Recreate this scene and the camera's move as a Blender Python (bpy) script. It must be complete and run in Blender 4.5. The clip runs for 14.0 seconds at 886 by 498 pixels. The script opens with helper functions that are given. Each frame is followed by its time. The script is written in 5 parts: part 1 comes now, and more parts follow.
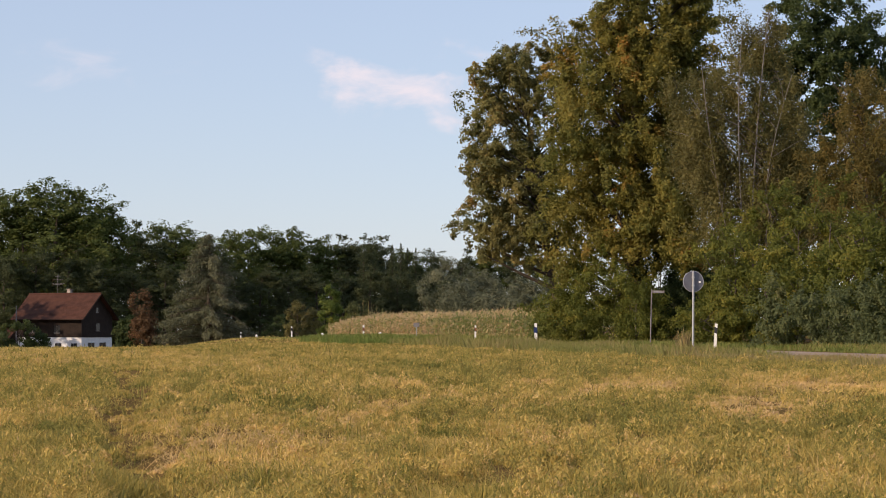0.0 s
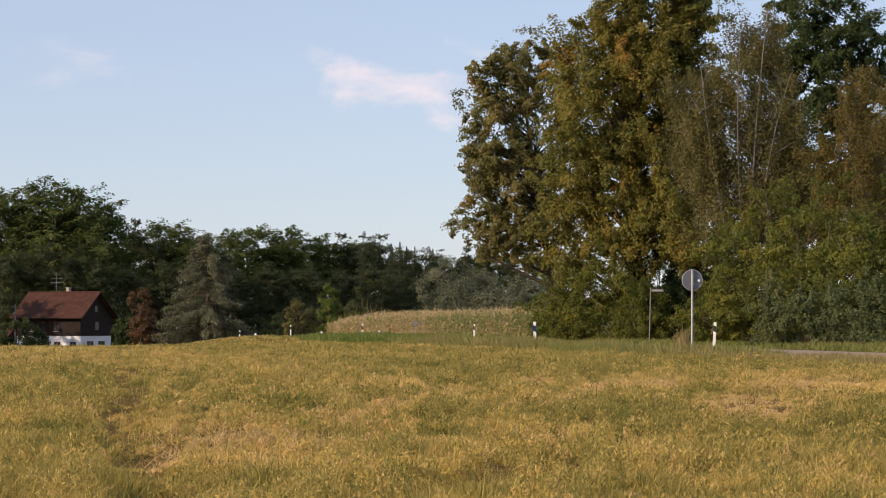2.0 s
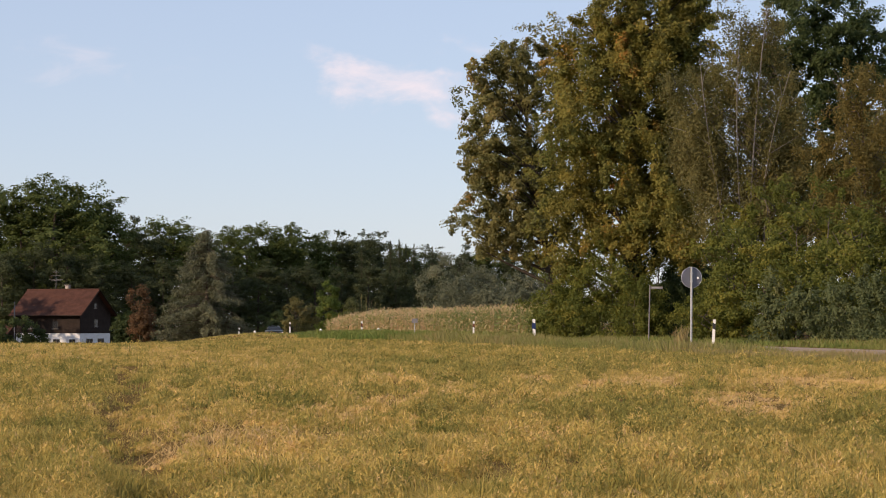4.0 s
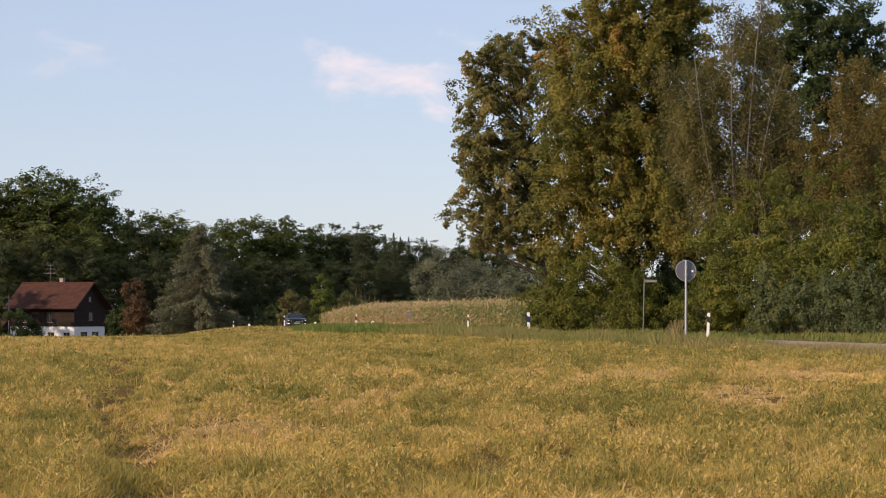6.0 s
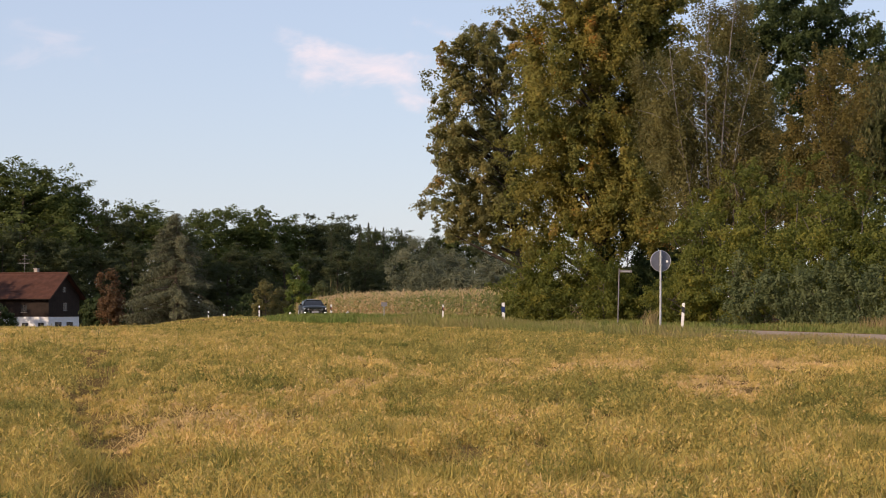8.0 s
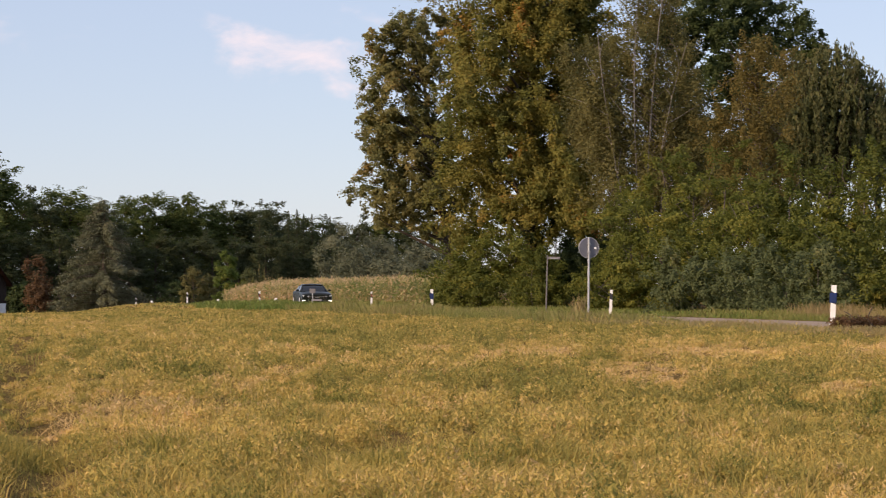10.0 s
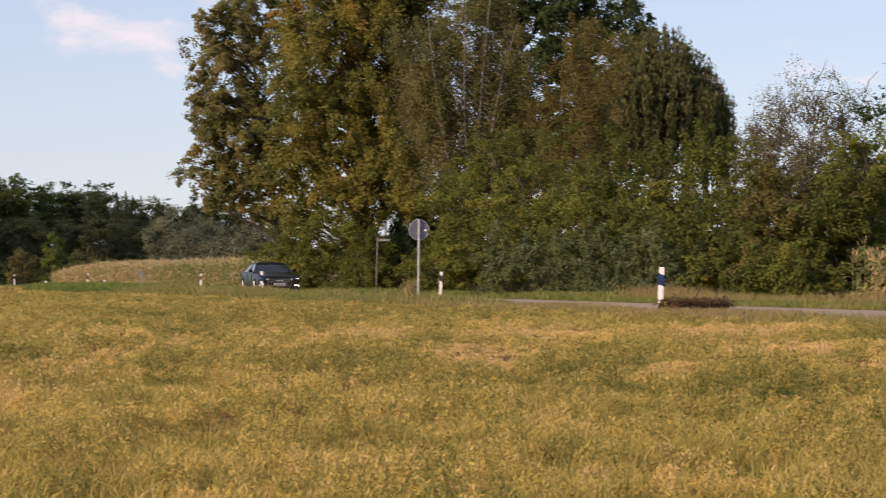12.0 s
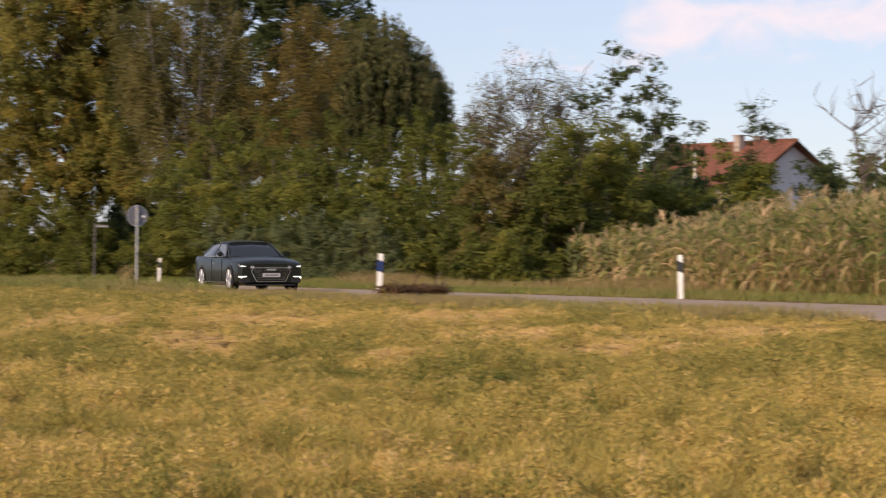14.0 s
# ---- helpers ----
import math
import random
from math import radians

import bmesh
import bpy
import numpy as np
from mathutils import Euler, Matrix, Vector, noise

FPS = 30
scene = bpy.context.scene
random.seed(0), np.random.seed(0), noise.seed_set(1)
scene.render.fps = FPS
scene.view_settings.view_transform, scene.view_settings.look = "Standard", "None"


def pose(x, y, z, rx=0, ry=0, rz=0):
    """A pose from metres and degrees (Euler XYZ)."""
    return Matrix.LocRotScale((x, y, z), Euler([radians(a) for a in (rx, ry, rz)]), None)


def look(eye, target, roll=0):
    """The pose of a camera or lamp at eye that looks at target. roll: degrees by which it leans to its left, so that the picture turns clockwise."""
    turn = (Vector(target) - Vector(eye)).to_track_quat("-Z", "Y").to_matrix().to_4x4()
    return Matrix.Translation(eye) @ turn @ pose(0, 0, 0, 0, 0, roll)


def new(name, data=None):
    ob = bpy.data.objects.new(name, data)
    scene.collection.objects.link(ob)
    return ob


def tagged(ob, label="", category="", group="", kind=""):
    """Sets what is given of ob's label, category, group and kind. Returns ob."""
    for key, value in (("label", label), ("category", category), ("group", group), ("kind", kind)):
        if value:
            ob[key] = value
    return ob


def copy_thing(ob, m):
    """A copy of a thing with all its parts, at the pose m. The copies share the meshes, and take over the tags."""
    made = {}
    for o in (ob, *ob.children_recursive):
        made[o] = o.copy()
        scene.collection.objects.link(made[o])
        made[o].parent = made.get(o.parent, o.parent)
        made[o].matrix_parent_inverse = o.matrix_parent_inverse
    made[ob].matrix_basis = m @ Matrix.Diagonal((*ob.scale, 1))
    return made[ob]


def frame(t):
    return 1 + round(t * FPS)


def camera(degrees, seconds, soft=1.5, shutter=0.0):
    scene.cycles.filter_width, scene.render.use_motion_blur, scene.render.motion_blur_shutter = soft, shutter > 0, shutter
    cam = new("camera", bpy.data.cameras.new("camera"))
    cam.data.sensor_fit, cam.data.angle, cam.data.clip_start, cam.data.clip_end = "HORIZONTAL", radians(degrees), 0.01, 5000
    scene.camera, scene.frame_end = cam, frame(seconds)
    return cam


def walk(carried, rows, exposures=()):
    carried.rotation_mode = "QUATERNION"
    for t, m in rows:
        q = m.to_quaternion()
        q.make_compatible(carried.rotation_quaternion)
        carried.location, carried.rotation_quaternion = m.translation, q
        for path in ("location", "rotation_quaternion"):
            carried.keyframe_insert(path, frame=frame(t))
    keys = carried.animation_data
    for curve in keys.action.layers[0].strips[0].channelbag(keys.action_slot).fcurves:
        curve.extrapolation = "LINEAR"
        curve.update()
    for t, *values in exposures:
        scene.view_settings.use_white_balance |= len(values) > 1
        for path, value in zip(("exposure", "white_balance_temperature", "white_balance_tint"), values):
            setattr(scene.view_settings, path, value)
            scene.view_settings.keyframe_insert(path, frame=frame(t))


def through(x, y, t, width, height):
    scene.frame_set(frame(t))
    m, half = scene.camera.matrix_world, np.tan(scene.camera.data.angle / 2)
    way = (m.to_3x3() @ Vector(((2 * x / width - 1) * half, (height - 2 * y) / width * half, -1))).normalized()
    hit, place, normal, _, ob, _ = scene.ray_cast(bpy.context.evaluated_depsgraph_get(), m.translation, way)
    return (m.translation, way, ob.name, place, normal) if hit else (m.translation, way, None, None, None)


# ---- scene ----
cam = camera(19.345, 14.0, soft=1.0, shutter=0.6)
EYE = (0.0, 0.0, 0.82)
# seconds, bearing to the right of the first view, tilt upwards
PAN = [(0, 0.000, 1.743), (0.5, 0.000, 1.747), (1, 0.012, 1.735), (1.5, 0.019, 1.729), (2, 0.023, 1.711), (2.5, 0.034, 1.684),
       (3, 0.036, 1.672), (5.5, 0.080, 1.560), (6, 0.160, 1.505), (6.5, 0.266, 1.462), (7, 0.398, 1.407), (7.5, 0.533, 1.350),
       (9.8, 2.055, 1.027), (10, 2.289, 0.996), (10.5, 2.939, 0.933), (11, 3.769, 0.842), (11.5, 4.793, 0.703),
       (12, 6.034, 0.598), (12.5, 7.158, 0.536), (13, 8.549, 0.448), (13.5, 10.111, 0.366), (14, 12.214, 0.299)]
walk(cam, [(t, pose(*EYE, 90 + p, 0, -b)) for t, b, p in PAN], [(0, 0.05, 6900, 22), (14, 0.14, 7080, 25)])

# ---- light ----
SUN_FROM = 238.0   # compass bearing of the sun, 0 = first view's direction, clockwise
SUN_HIGH = 24.0
world = bpy.data.worlds.new("sky")
scene.world = world
world.use_nodes = True
wn = world.node_tree.nodes
sky = wn.new("ShaderNodeTexSky")
sky.sky_type = "NISHITA"
sky.sun_disc = False
sky.sun_elevation = radians(SUN_HIGH)
sky.sun_rotation = radians(SUN_FROM)
sky.air_density, sky.dust_density, sky.ozone_density = 1.0, 0.55, 3.2
sky.altitude = 900
wn["Background"].inputs["Strength"].default_value = 0.131
haze = wn.new("ShaderNodeMix")
haze.data_type = "RGBA"
haze.inputs[0].default_value = 0.5
haze.inputs[7].default_value = (3.95, 5.0, 6.2, 1)
world.node_tree.links.new(sky.outputs[0], haze.inputs[6])
world.node_tree.links.new(haze.outputs[2], wn["Background"].inputs["Color"])
sun_data = bpy.data.lights.new("sun", "SUN")
sun_data.energy, sun_data.angle, sun_data.color = 4.2, radians(0.6), (1.0, 0.84, 0.62)
sun = new("sun", sun_data)
sa, se = radians(SUN_FROM), radians(SUN_HIGH)
sun_dir = Vector((math.sin(sa) * math.cos(se), math.cos(sa) * math.cos(se), math.sin(se)))
sun.matrix_world = look(sun_dir * 300, (0, 0, 0))

# ---- materials ----


def material(name, rough=0.8, metal=0.0):
    m = bpy.data.materials.new(name)
    m.use_nodes = True
    b = m.node_tree.nodes["Principled BSDF"]
    b.inputs["Roughness"].default_value = rough
    b.inputs["Metallic"].default_value = metal
    return m, m.node_tree, b


def link(nt, a, b):
    nt.links.new(a, b)


def ramp(nt, src, stops):
    r = nt.nodes.new("ShaderNodeValToRGB")
    el = r.color_ramp.elements
    while len(el) < len(stops):
        el.new(0.5)
    for e, (p, c) in zip(el, stops):
        e.position, e.color = p, (*c, 1)
    link(nt, src, r.inputs[0])
    return r.outputs[0]


def noise_of(nt, scale, detail=3.0, stretch=(1, 1, 1), space="Object"):
    co = nt.nodes.new("ShaderNodeTexCoord")
    mp = nt.nodes.new("ShaderNodeMapping")
    mp.inputs["Scale"].default_value = stretch
    n = nt.nodes.new("ShaderNodeTexNoise")
    n.inputs["Scale"].default_value = scale
    n.inputs["Detail"].default_value = detail
    link(nt, co.outputs[space], mp.inputs[0])
    link(nt, mp.outputs[0], n.inputs["Vector"])
    return n.outputs["Fac"]


def mixed(nt, fac, a, b, kind="MIX"):
    m = nt.nodes.new("ShaderNodeMix")
    m.data_type, m.blend_type = "RGBA", kind
    for sock, v in ((m.inputs[0], fac), (m.inputs[6], a), (m.inputs[7], b)):
        if isinstance(v, (int, float)):
            sock.default_value = v
        elif isinstance(v, tuple):
            sock.default_value = (*v, 1)
        else:
            link(nt, v, sock)
    return m.outputs[2]


def bump(nt, b, src, strength=0.3, distance=0.02):
    n = nt.nodes.new("ShaderNodeBump")
    n.inputs["Strength"].default_value = strength
    n.inputs["Distance"].default_value = distance
    link(nt, src, n.inputs["Height"])
    link(nt, n.outputs[0], b.inputs["Normal"])


def plain(name, c, rough=0.6, metal=0.0, vary=0.15, scale=4.0, relief=0.15, space="Object"):
    """A surface of one colour with stains at two scales and fine relief."""
    m, nt, b = material(name, rough, metal)
    lo = tuple(max(0, v * (1 - vary)) for v in c)
    hi = tuple(min(1, v * (1 + vary)) for v in c)
    n1 = noise_of(nt, scale, 4, space=space)
    n2 = noise_of(nt, scale * 9, 2, space=space)
    col = ramp(nt, n1, [(0.3, lo), (0.7, hi)])
    col = mixed(nt, 0.35, col, ramp(nt, n2, [(0.3, lo), (0.7, hi)]))
    link(nt, col, b.inputs["Base Color"])
    if rough >= 0.7:
        b.inputs["Specular IOR Level"].default_value = 0.12
    if relief:
        bump(nt, b, n2, relief, 0.01)
    return m


def leafy(name, stops, through=0.5, rough=0.6):
    """Leaves: colour by the leaf's own tone, some light passes through."""
    m, nt, b = material(name, rough)
    at = nt.nodes.new("ShaderNodeAttribute")
    at.attribute_name = "tone"
    col = ramp(nt, at.outputs["Fac"], stops)
    var = noise_of(nt, 0.45, 2)
    col = mixed(nt, 0.35, col, ramp(nt, var, [(0.3, tuple(v * 0.6 for v in stops[1][1])), (0.7, stops[-2][1])]))
    link(nt, col, b.inputs["Base Color"])
    b.inputs["Specular IOR Level"].default_value = 0.2
    tr = nt.nodes.new("ShaderNodeBsdfTranslucent")
    link(nt, col, tr.inputs["Color"])
    mx = nt.nodes.new("ShaderNodeMixShader")
    mx.inputs[0].default_value = through
    link(nt, b.outputs[0], mx.inputs[1])
    link(nt, tr.outputs[0], mx.inputs[2])
    link(nt, mx.outputs[0], nt.nodes["Material Output"].inputs[0])
    return m


def glow(name, c, strength):
    m, nt, b = material(name, 0.3)
    b.inputs["Base Color"].default_value = (*c, 1)
    b.inputs["Emission Color"].default_value = (*c, 1)
    b.inputs["Emission Strength"].default_value = strength
    return m


M = {}
M["lime"] = leafy("lime_leaves", [(0.0, (0.109, 0.137, 0.0355)), (0.35, (0.205, 0.215, 0.0491)), (0.62, (0.3, 0.267, 0.0573)), (0.85, (0.396, 0.267, 0.0628)), (1.0, (0.601, 0.273, 0.0683))])
M["hazel"] = leafy("hedge_leaves", [(0.0, (0.0601, 0.0874, 0.0218)), (0.4, (0.137, 0.164, 0.0349)), (0.75, (0.251, 0.246, 0.0437)), (1.0, (0.371, 0.295, 0.0633))])
M["grey_shrub"] = leafy("sallow_leaves", [(0.0, (0.0926, 0.125, 0.0555)), (0.5, (0.159, 0.192, 0.082)), (0.8, (0.212, 0.238, 0.0952)), (1.0, (0.265, 0.251, 0.0991))])
M["birch"] = leafy("birch_leaves", [(0.0, (0.117, 0.114, 0.0442)), (0.5, (0.202, 0.185, 0.065)), (0.8, (0.247, 0.215, 0.0728)), (1.0, (0.312, 0.215, 0.065))])
M["dry"] = leafy("dry_leaves", [(0.0, (0.115, 0.103, 0.0322)), (0.5, (0.207, 0.167, 0.0483)), (0.8, (0.253, 0.184, 0.0517)), (1.0, (0.31, 0.196, 0.0517))])
M["willow"] = leafy("willow_leaves", [(0.0, (0.065, 0.091, 0.0325)), (0.5, (0.13, 0.15, 0.0585)), (0.8, (0.195, 0.195, 0.078)), (1.0, (0.247, 0.221, 0.091))])
M["silver_willow"] = leafy("silver_willow_leaves", [(0.0, (0.104, 0.121, 0.0707)), (0.5, (0.175, 0.189, 0.112)), (0.8, (0.231, 0.235, 0.141)), (1.0, (0.264, 0.254, 0.151))])
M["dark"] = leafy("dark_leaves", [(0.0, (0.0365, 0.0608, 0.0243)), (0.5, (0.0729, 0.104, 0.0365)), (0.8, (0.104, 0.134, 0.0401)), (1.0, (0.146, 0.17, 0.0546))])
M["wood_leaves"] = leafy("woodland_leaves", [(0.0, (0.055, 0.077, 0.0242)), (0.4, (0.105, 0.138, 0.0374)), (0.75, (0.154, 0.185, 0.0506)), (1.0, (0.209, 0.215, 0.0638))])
# woodland leaves again but darker: shade within the wood put into the colour
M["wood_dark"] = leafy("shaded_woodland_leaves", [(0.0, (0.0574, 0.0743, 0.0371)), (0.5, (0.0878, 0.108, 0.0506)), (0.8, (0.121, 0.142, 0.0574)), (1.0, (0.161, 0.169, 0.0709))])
M["maple"] = leafy("maple_leaves", [(0.0, (0.11, 0.133, 0.0533)), (0.4, (0.196, 0.212, 0.0784)), (0.7, (0.282, 0.259, 0.0862)), (0.9, (0.361, 0.259, 0.0862)), (1.0, (0.47, 0.267, 0.0784))])
M["spruce"] = leafy("spruce_needles", [(0.0, (0.0747, 0.0874, 0.0506)), (0.5, (0.138, 0.149, 0.0851)), (0.8, (0.184, 0.186, 0.106)), (1.0, (0.218, 0.198, 0.113))], 0.1)
M["russet"] = leafy("russet_leaves", [(0.0, (0.09, 0.06, 0.03)), (0.5, (0.17, 0.1, 0.05)), (0.8, (0.22, 0.125, 0.06)), (1.0, (0.26, 0.14, 0.065))])
M["bright"] = leafy("fresh_leaves", [(0.0, (0.07, 0.112, 0.021)), (0.5, (0.14, 0.196, 0.042)), (0.8, (0.21, 0.252, 0.056)), (1.0, (0.266, 0.266, 0.07))])
M["corn"] = leafy("corn_leaves", [(0.0, (0.142, 0.212, 0.0531)), (0.35, (0.307, 0.342, 0.1)), (0.65, (0.614, 0.46, 0.224)), (1.0, (0.885, 0.59, 0.366))])
M["field"] = leafy("field_plants", [(0.0, (0.09, 0.13, 0.028)), (0.25, (0.21, 0.22, 0.058)), (0.5, (0.51, 0.39, 0.095)),
                                    (0.75, (0.74, 0.51, 0.175)), (1.0, (0.84, 0.57, 0.3))], 0.35, 0.6)
M["field"].node_tree.nodes["Principled BSDF"].inputs["Specular IOR Level"].default_value = 0.05
M["verge"] = leafy("verge_grass", [(0.0, (0.1, 0.19, 0.03)), (0.4, (0.18, 0.21, 0.05)), (0.7, (0.3, 0.26, 0.09)), (1.0, (0.38, 0.26, 0.14))], 0.3, 0.6)
M["bark"] = plain("bark", (0.085, 0.068, 0.05), 0.9, vary=0.4, scale=6, relief=0.6)
M["birch_bark"] = plain("birch_bark", (0.22, 0.2, 0.175), 0.8, vary=0.3, scale=5, relief=0.3)
M["twig"] = plain("twigs", (0.115, 0.095, 0.08), 0.9, vary=0.3, scale=5, relief=0.3)
M["asphalt"] = plain("asphalt", (0.34, 0.265, 0.2), 0.85, vary=0.25, scale=1.2, relief=0.3)
M["asphalt"].node_tree.nodes["Principled BSDF"].inputs["Specular IOR Level"].default_value = 0.05
M["post_white"] = plain("white_plastic", (0.78, 0.77, 0.74), 0.5, vary=0.08, scale=9)
M["post_black"] = plain("black_band", (0.025, 0.025, 0.03), 0.5, vary=0.2)
M["post_blue"] = plain("blue_reflector", (0.014, 0.03, 0.11), 0.3, vary=0.25)
M["post_red"] = plain("amber_reflector", (0.35, 0.12, 0.06), 0.3, vary=0.2)
M["zinc"] = plain("galvanised_steel", (0.42, 0.43, 0.43), 0.5, 0.6, vary=0.15, scale=7)
M["sign_back"] = plain("aluminium_sign_back", (0.15, 0.155, 0.18), 0.5, 0.2, vary=0.12, scale=4)
M["board"] = plain("weathered_board", (0.2, 0.19, 0.19), 0.7)
M["tile_roof"] = plain("brown_roof_tiles", (0.075, 0.034, 0.024), 0.85, vary=0.35, scale=1.1)
M["red_roof"] = plain("red_roof_tiles", (0.19, 0.08, 0.055), 0.9, vary=0.3, scale=1.1)
M["timber"] = plain("dark_timber", (0.026, 0.018, 0.014), 0.8, vary=0.35, scale=2)
M["render"] = plain("white_render", (0.72, 0.71, 0.69), 0.9, vary=0.08, scale=2)
M["render_grey"] = plain("grey_render", (0.6, 0.6, 0.62), 0.9, vary=0.1, scale=2)
M["brick"] = plain("chimney_render", (0.35, 0.3, 0.26), 0.9, vary=0.2, scale=5)
M["dark_gap"] = plain("dark_window", (0.02, 0.022, 0.026), 0.12, vary=0.2, relief=0)
M["frame"] = plain("window_frame", (0.2, 0.18, 0.16), 0.6)


def ground_material():
    m, nt, b = material("ground", 0.95)
    big = noise_of(nt, 0.12, 4, (1, 0.5, 1))
    mid = noise_of(nt, 1.1, 4)
    fine = noise_of(nt, 14, 3)
    col = ramp(nt, big, [(0.35, (0.085, 0.058, 0.024)), (0.5, (0.125, 0.083, 0.032)), (0.68, (0.18, 0.115, 0.045))])
    col = mixed(nt, 0.4, col, ramp(nt, mid, [(0.3, (0.08, 0.052, 0.022)), (0.7, (0.25, 0.16, 0.055))]))
    col = mixed(nt, 0.3, col, ramp(nt, fine, [(0.3, (0.06, 0.04, 0.02)), (0.7, (0.36, 0.24, 0.09))]))
    link(nt, col, b.inputs["Base Color"])
    bump(nt, b, fine, 0.7, 0.05)
    b.inputs["Specular IOR Level"].default_value = 0.0
    return m


M["ground"] = ground_material()

# ---- shared building functions ----


def smooth(v):
    v = np.clip(v, 0, 1)
    return v * v * (3 - 2 * v)


LANE_Y = [-60, 40, 75.3, 106.8, 140, 167, 220, 244, 272, 328, 420, 520, 640]
LANE_X = [29.7, 15.55, 10.55, 6.1, 1.46, -2.35, -9.4, -12.4, -15.8, -22.4, -34, -48, -66]


def lane_x(y):
    """The driven lane's middle at that distance, smoothed."""
    y = np.asarray(y, float)
    return sum(np.interp(y + d, LANE_Y, LANE_X) for d in (-16, -8, 0, 8, 16)) / 5


def hash2(i, j, seed):
    h = np.sin(i * 127.1 + j * 311.7 + seed * 74.7) * 43758.5453
    return h - np.floor(h)


def value_noise(x, y, seed=0):
    x, y = np.asarray(x, float), np.asarray(y, float)
    i, j = np.floor(x), np.floor(y)
    u, v = smooth(x - i), smooth(y - j)
    return ((hash2(i, j, seed) * (1 - u) + hash2(i + 1, j, seed) * u) * (1 - v)
            + (hash2(i, j + 1, seed) * (1 - u) + hash2(i + 1, j + 1, seed) * u) * v)


def fbm(x, y, seed=0):
    return (value_noise(x, y, seed) + 0.5 * value_noise(2.1 * x, 2.1 * y, seed + 3) + 0.25 * value_noise(4.3 * x, 4.3 * y, seed + 7)) / 1.75


def ground_z(x, y):
    x, y = np.asarray(x, float), np.asarray(y, float)
    off = x - lane_x(y)
    left = smooth((-off - 4.5) / 16)
    zl = -3.8 * smooth((y - 80) / 330)
    zr = -2.6 * smooth((y - 215) / 230)
    z = zr * (1 - left) + np.minimum(zl, zr) * left
    z = z + 1.3 * smooth((off - 14) / 60) * smooth((y - 70) / 90)
    field = smooth((-off - 3) / 3) * smooth((y + 40) / 40)
    z = z - 0.05 * smooth((4.0 - np.abs(off - 1.5)) / 0.9)
    rut = np.exp(-((x + 0.121 * y + 0.1 * np.sin(y * 0.35)) / 0.2) ** 2)
    z = z - 0.07 * rut * smooth((48 - y) / 10) * smooth(y / 5)
    return z + field * 0.03 * (fbm(x * 0.7, y * 0.14, 5) - 0.5)


def spot(bearing, dist, lift=0.0):
    """A point on the ground by bearing (degrees right of the first view) and distance."""
    x, y = dist * math.sin(radians(bearing)), dist * math.cos(radians(bearing))
    return Vector((x, y, float(ground_z(x, y)) + lift))


def mesh_of(name, verts, faces, tone=None):
    """A mesh from arrays: verts n x 3, faces m x k (all with k corners), tone per vertex."""
    verts, faces = np.asarray(verts, np.float32), np.asarray(faces, np.int32)
    me = bpy.data.meshes.new(name)
    me.vertices.add(len(verts))
    me.vertices.foreach_set("co", verts.ravel())
    k = faces.shape[1]
    me.loops.add(faces.size)
    me.loops.foreach_set("vertex_index", faces.ravel())
    me.polygons.add(len(faces))
    me.polygons.foreach_set("loop_start", np.arange(len(faces), dtype=np.int32) * k)
    me.update(calc_edges=True)
    if tone is not None:
        me.attributes.new("tone", "FLOAT", "POINT").data.foreach_set("value", np.asarray(tone, np.float32))
    return me


def put(name, me, mat, parent=None, label=""):
    ob = new(name, me)
    if mat:
        me.materials.append(mat)
    ob.parent = parent
    if label:
        tagged(ob, label)
    return ob


def part(name, bm, mat, parent, label="", rounded=False):
    me = bpy.data.meshes.new(name)
    bm.normal_update()
    bm.to_mesh(me)
    bm.free()
    if rounded:
        for p in me.polygons:
            p.use_smooth = True
        me.set_sharp_from_angle(angle=radians(32))
    return put(name, me, mat, parent, label)


def thing(name, m, label, category, group="", kind=""):
    e = new(name)
    e.matrix_basis = m if isinstance(m, Matrix) else Matrix.Translation(m)
    return tagged(e, label, category, group, kind)


def box(bm, lo, hi, bevel=0.0):
    lo, hi = Vector(lo), Vector(hi)
    r = bmesh.ops.create_cube(bm, size=1.0, matrix=Matrix.Translation((lo + hi) / 2) @ Matrix.Diagonal((*(hi - lo), 1)))
    if bevel:
        es = list({e for v in r["verts"] for e in v.link_edges})
        bmesh.ops.bevel(bm, geom=es, offset=bevel, segments=2, affect="EDGES")
    return bm


def boxed(lo, hi, bevel=0.0):
    return box(bmesh.new(), lo, hi, bevel)


def rod(bm, a, b, r0, r1=None, sides=10):
    a, b = Vector(a), Vector(b)
    d = b - a
    m = Matrix.Translation((a + b) / 2) @ d.to_track_quat("Z", "Y").to_matrix().to_4x4()
    bmesh.ops.create_cone(bm, cap_ends=True, segments=sides, radius1=r0, radius2=r0 if r1 is None else r1, depth=d.length, matrix=m)
    return bm


